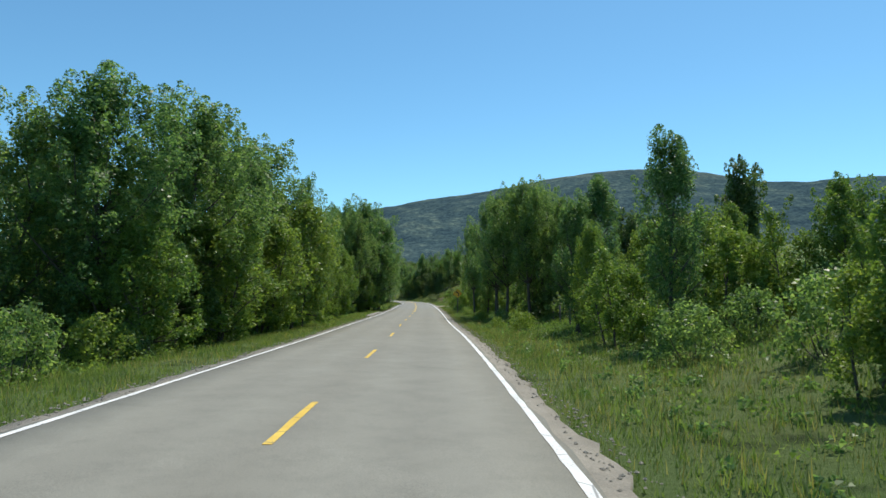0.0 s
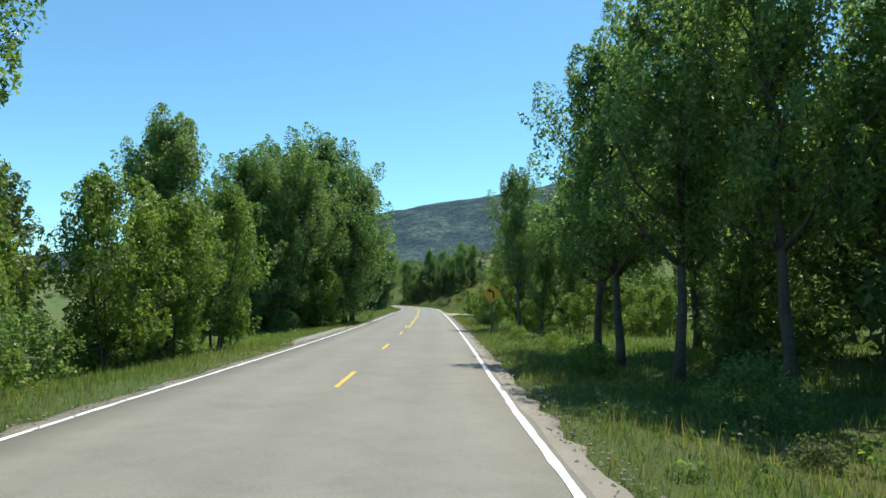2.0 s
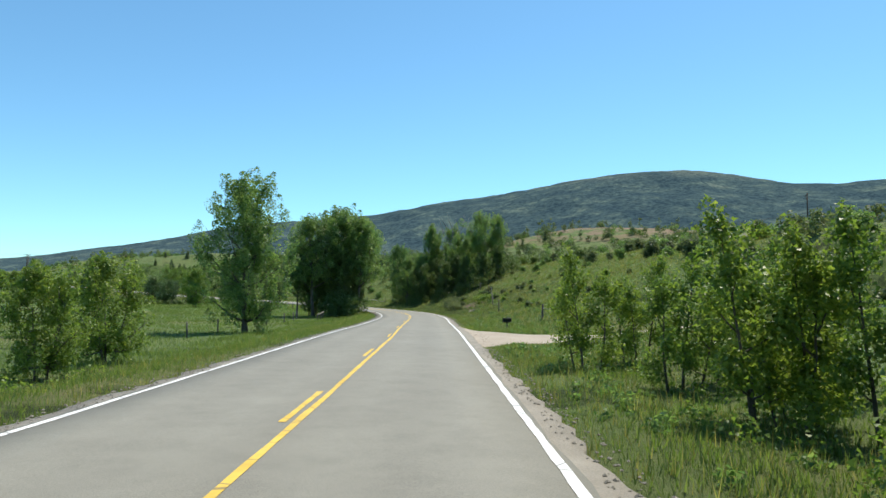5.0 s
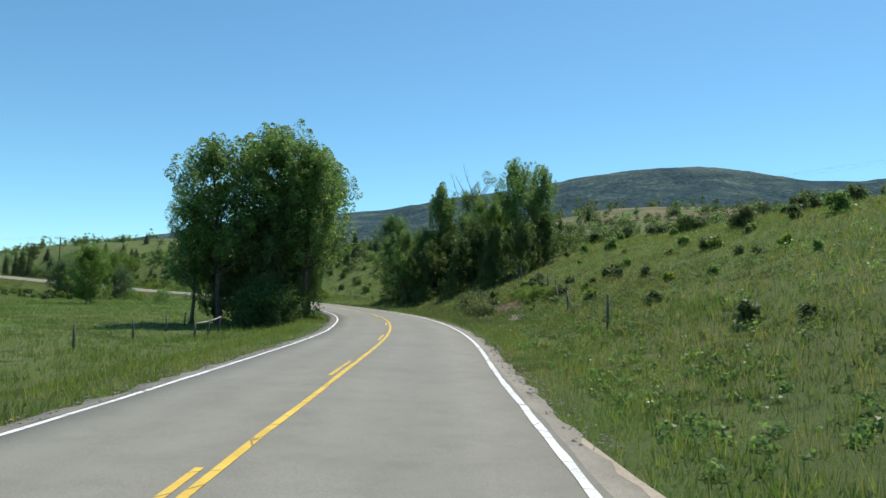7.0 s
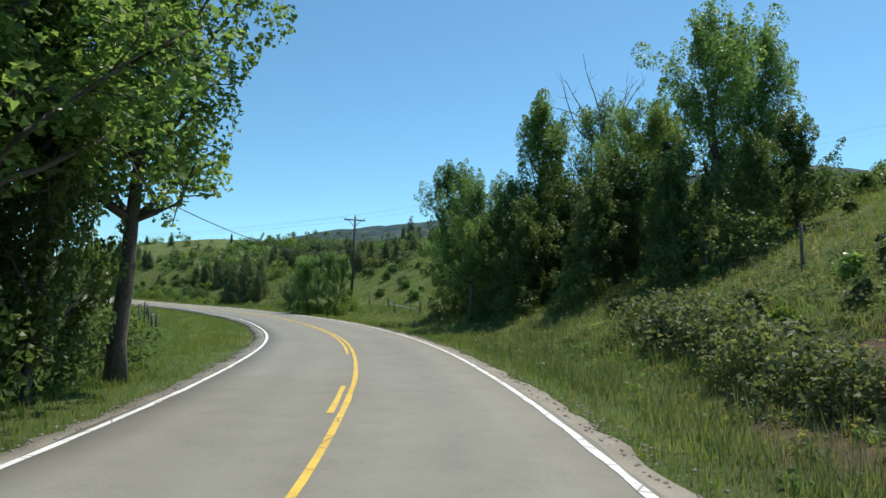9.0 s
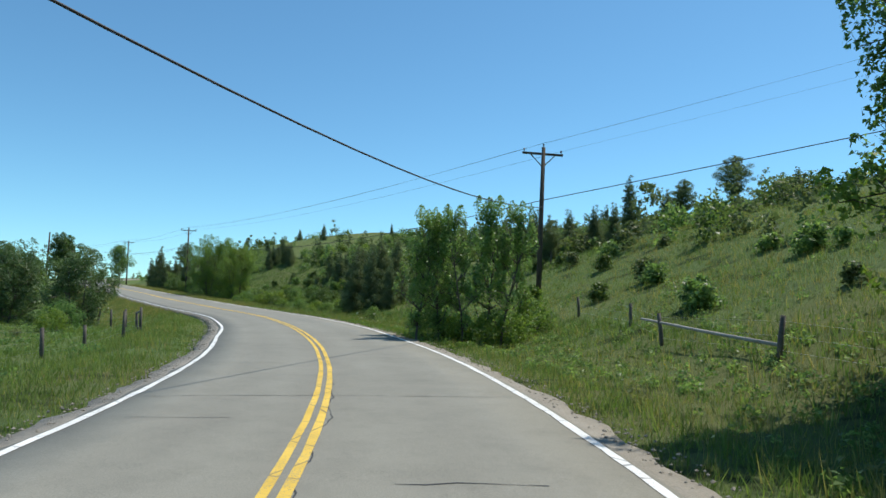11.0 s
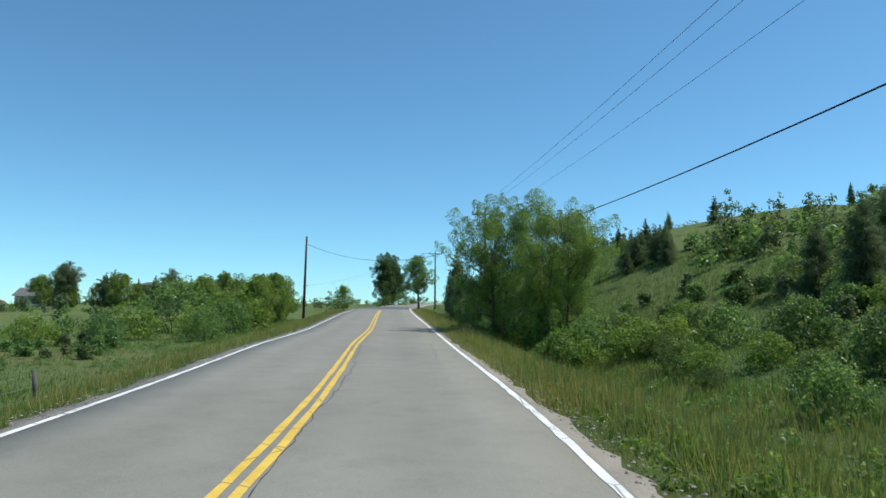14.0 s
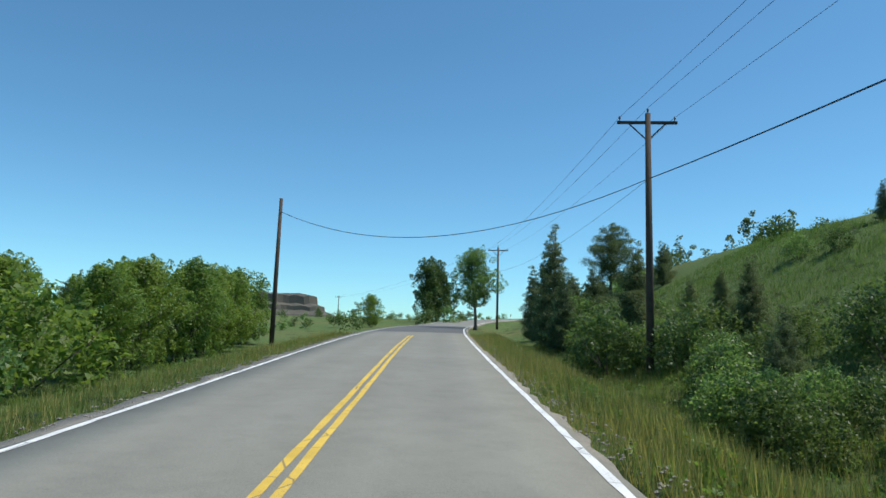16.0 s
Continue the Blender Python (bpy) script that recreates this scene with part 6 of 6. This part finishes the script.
def seed_head(s, lat, tall, size, seed):
    """A large round head of feathery seeds on a bare stalk."""
    rs = np.random.RandomState(seed)
    p = place(s, lat)
    ob = empty("seed_head", "large pale round seed head on a thin stalk", "flower", "large seed heads beside the road", at=pose(p.x, p.y, p.z))
    v, f = [], []
    sway = rs.normal() * 0.05
    tube(v, f, [(0, 0, -0.05), (sway * 0.4, 0, tall * 0.5), (sway, 0, tall)], [0.006, 0.005, 0.004], 5)
    part("stalk", mesh_from("stalk", v, f, BLADE, smooth=True), None, ob)
    way = rs.normal(size=(260, 3))
    way /= np.linalg.norm(way, axis=1)[:, None]
    turn = np.cross(way, rs.normal(size=(260, 3)))
    turn /= np.linalg.norm(turn, axis=1)[:, None]
    heart = np.array([sway, 0, tall])
    rim = heart + way * (size * rs.uniform(0.8, 1.0, 260))[:, None]
    other = np.cross(way, turn)
    tuft = np.stack([rim + turn * size * 0.2, rim - turn * size * 0.1 + other * size * 0.17, rim - turn * size * 0.1 - other * size * 0.17], 1)
    spoke = np.stack([heart + turn * 0.0015, heart - turn * 0.0015, rim], 1)
    part("puff", quick_mesh("puff", np.concatenate([tuft, spoke]), 3, PALEBLOOM), None, ob, "pale feathery seed ball")


for i, (s, lat, tall, size) in enumerate([(248.4, 5.8, 0.70, 0.075), (252.6, 6.1, 0.69, 0.07), (252.6, 6.4, 0.47, 0.055), (253.2, 6.4, 0.52, 0.035), (251.4, 5.9, 0.36, 0.045), (249.4, 5.4, 0.30, 0.04), (256.6, 7.0, 0.5, 0.04),
                                          (249.2, 6.3, 0.4, 0.035), (248.2, 5.2, 0.34, 0.035), (259.5, 7.0, 0.55, 0.045), (262.2, 7.2, 0.5, 0.05), (267.5, 6.6, 0.5, 0.045), (272.8, 7.0, 0.5, 0.05)]):
    seed_head(s, lat, tall, size, 500 + i)


def fallen_branch(way, seed):
    """A dead bough lying on the slope, with forking twigs."""
    rs = np.random.RandomState(seed)
    ob = empty("fallen_branch", "dark bare dead branch lying in the grass", "branch")
    pts = [place(s, lat) + Vector((0, 0, lift)) for s, lat, lift in way]
    v, f = [], []
    tube(v, f, pts, [0.026 * (1 - 0.7 * k / (len(pts) - 1)) for k in range(len(pts))], 6)
    part("bough", mesh_from("bough", v, f, POLEWOOD, smooth=True), None, ob)
    for k in range(14):
        q = pts[1 + k % (len(pts) - 1)].lerp(pts[k % (len(pts) - 1)], rs.uniform(0, 1))
        v, f = [], []
        fork = limb_points(rs, q, ((pts[-1] - pts[0]).normalized() + Vector((rs.normal() * 0.6, rs.normal() * 0.6, rs.uniform(0.0, 0.6)))), rs.uniform(0.7, 1.6), 5, 0.05, 0.2)
        tube(v, f, fork, [0.018, 0.014, 0.011, 0.008, 0.006, 0.003], 4)
        part("twig", mesh_from("twig", v, f, POLEWOOD, smooth=True), None, ob)


fallen_branch([(251.2, 9.2, 0.05), (253.4, 10.6, 0.45), (255.0, 11.6, 0.60), (256.6, 12.2, 0.55), (258.6, 12.6, 0.3)], 41)
fallen_branch([(252.4, 10.0, 0.25), (254.6, 12.0, 0.75), (256.2, 13.0, 0.7), (257.6, 13.6, 0.45)], 42)

# ---------------------------------------------------------------- power poles and their lines


def power_pole(x, y, top, arm=None, lean=(0, 0), label="dark creosoted power pole with a wooden crossarm"):
    """A tapered pole; with a crossarm it has two braces and three insulators. arm: the arm's heading in degrees."""
    base = float(lie([x], [y])[0][0])
    h = top - base
    ob = empty("power_pole", label, "power pole", "power line poles", at=pose(x - lean[0] * h, y - lean[1] * h, base))
    v, f = [], []
    tube(v, f, [(0, 0, -0.5), (lean[0] * h * 0.5, lean[1] * h * 0.5, h * 0.5), (lean[0] * h, lean[1] * h, h)], [0.16, 0.135, 0.105], 10)
    part("pole", mesh_from("pole", v, f, POLEWOOD, smooth=True), None, ob)
    tips = []
    if arm is not None:
        t = pose(lean[0] * h, lean[1] * h, h - 0.35, 0, 0, arm)
        part("crossarm", boxed((2.4, 0.10, 0.12), bevel=0.01), POLEWOOD, ob).matrix_basis = t @ pose(0, 0.12, 0)
        for side in (-1, 1):
            v, f = [], []
            tube(v, f, [(side * 0.75, 0.12, -0.03), (0, 0.12, -0.75)], [0.03, 0.03], 5)
            part("brace", mesh_from("brace", v, f, POLEWOOD), None, ob).matrix_basis = t
        for off, up in ((-1.1, 0.06), (1.1, 0.06), (0.0, 0.42)):
            v, f = [], []
            tube(v, f, [(0, 0, 0), (0, 0, 0.07), (0, 0, 0.10), (0, 0, 0.17), (0, 0, 0.2)], [0.018, 0.02, 0.05, 0.045, 0.02], 8)
            part("insulator", mesh_from("insulator", v, f, PORCELAIN, smooth=True), None, ob, "brown glazed insulator").matrix_basis = t @ pose(off, 0.12 if off else 0.0, up - (0.07 if not off else 0))
            tips.append(t @ Vector((off, 0.12 if off else 0.0, up + 0.16)) + ob.matrix_basis.translation)
    return ob, tips


def cable(a, b, sag, radius, label, name="cable"):
    a, b = Vector(a), Vector(b)
    pts = [a.lerp(b, i / 24) - Vector((0, 0, 4 * sag * (i / 24) * (1 - i / 24))) for i in range(25)]
    v, f = [], []
    tube(v, f, pts, [radius] * 25, 5)
    return tagged(new(name, mesh_from(name, v, f, CABLE, smooth=True)), label, "cable", "overhead lines")


P1, T1 = power_pole(-24.9, 245.3, 9.75, 38, (0.03, 0.0))
P2, T2 = power_pole(-95.6, 292.3, 12.3, 52)
P3, T3 = power_pole(-143.3, 323.4, 14.1, 52)
P4, _ = power_pole(-119.6, 286.3, 11.6, None, (0.035, 0.0), "bare dark pole beside the road")
P5, T5 = power_pole(-305.0, 381.0, 16.5, 60)
P6, _ = power_pole(-19.6, 188.5, 6.8, None, (0, 0), "short bare pole under the cottonwoods")
P7, T7 = power_pole(60.0, 217.5, 20.0, 75)
c1, c2, c3, c4 = (-24.9, 245.3, 6.8), (-95.6, 292.3, 9.6), (-143.3, 323.4, 11.2), (-119.6, 286.3, 10.75)
cable(c1, c2, 1.6, 0.022, "thick black telephone cable between two poles")
cable(c2, c4, 2.0, 0.018, "black cable slung across the road")
cable(c2, c3, 0.8, 0.008, "thick black telephone cable between two poles")
cable((-24.9, 245.3, 6.4), (-19.6, 188.5, 6.3), 2.1, 0.022, "thick black cable slung over the road")
cable(c1, (60.0, 217.5, 16.5), 0.6, 0.022, "black cable running up the hill")
for a, b in zip(T1, T2):
    cable(a, b, 0.8, 0.007, "thin overhead power wire", "wire")
for a, b in zip(T2, T3):
    cable(a, b, 0.6, 0.007, "thin overhead power wire", "wire")
for a, b in zip(T1, T7):
    cable(a, b, 0.8, 0.004, "thin overhead power wire", "wire")
for a, b in zip(T3, T5):
    cable(a, b, 1.5, 0.007, "thin overhead power wire", "wire")

# ---------------------------------------------------------------- far houses and mesas


def house(x, y, turn, wide, deep, tall, label):
    ob = empty("house", label, "house", "far houses", at=pose(x, y, float(lie([x], [y])[0][0]) - 0.2, 0, 0, turn))
    part("wall", boxed((wide, deep, tall), (0, 0, tall / 2), 0.0), STUCCO, ob)
    bm = bmesh.new()
    w, d, r = wide / 2 + 0.5, deep / 2 + 0.5, deep * 0.28
    q = [bm.verts.new(p) for p in ((-w, -d, tall), (w, -d, tall), (w, d, tall), (-w, d, tall), (-w, 0, tall + r), (w, 0, tall + r))]
    for ids in ((0, 1, 5, 4), (2, 3, 4, 5), (0, 4, 3), (1, 2, 5), (0, 3, 2, 1)):
        bm.faces.new([q[i] for i in ids])
    part("roof", bm, SHINGLE, ob, "grey shingled gable roof")
    for k in range(3):
        for face in (-1, 1):
            win = part("window", boxed((1.4, 0.08, 1.2), (0, 0, 0), 0.0), WINDOW, ob)
            win.location = ((k - 1) * wide * 0.3, face * (deep / 2 + 0.03), tall * 0.55)
    return ob


house(-228, 276, 60, 9, 7, 2.6, "low pale house with a grey roof among trees")
house(-236, 262, 75, 8, 6, 2.6, "low pale house with a grey roof among trees")
mesa("mesa_backdrop", (-1436, 734, -4), 560, 300, 77, 20, MESA, "long flat-topped mesa with a pale rock rim")
mesa("mesa_backdrop", (-1060, 195, -4), 400, 300, 56, 80, REDROCK, "reddish mesa beyond the valley")
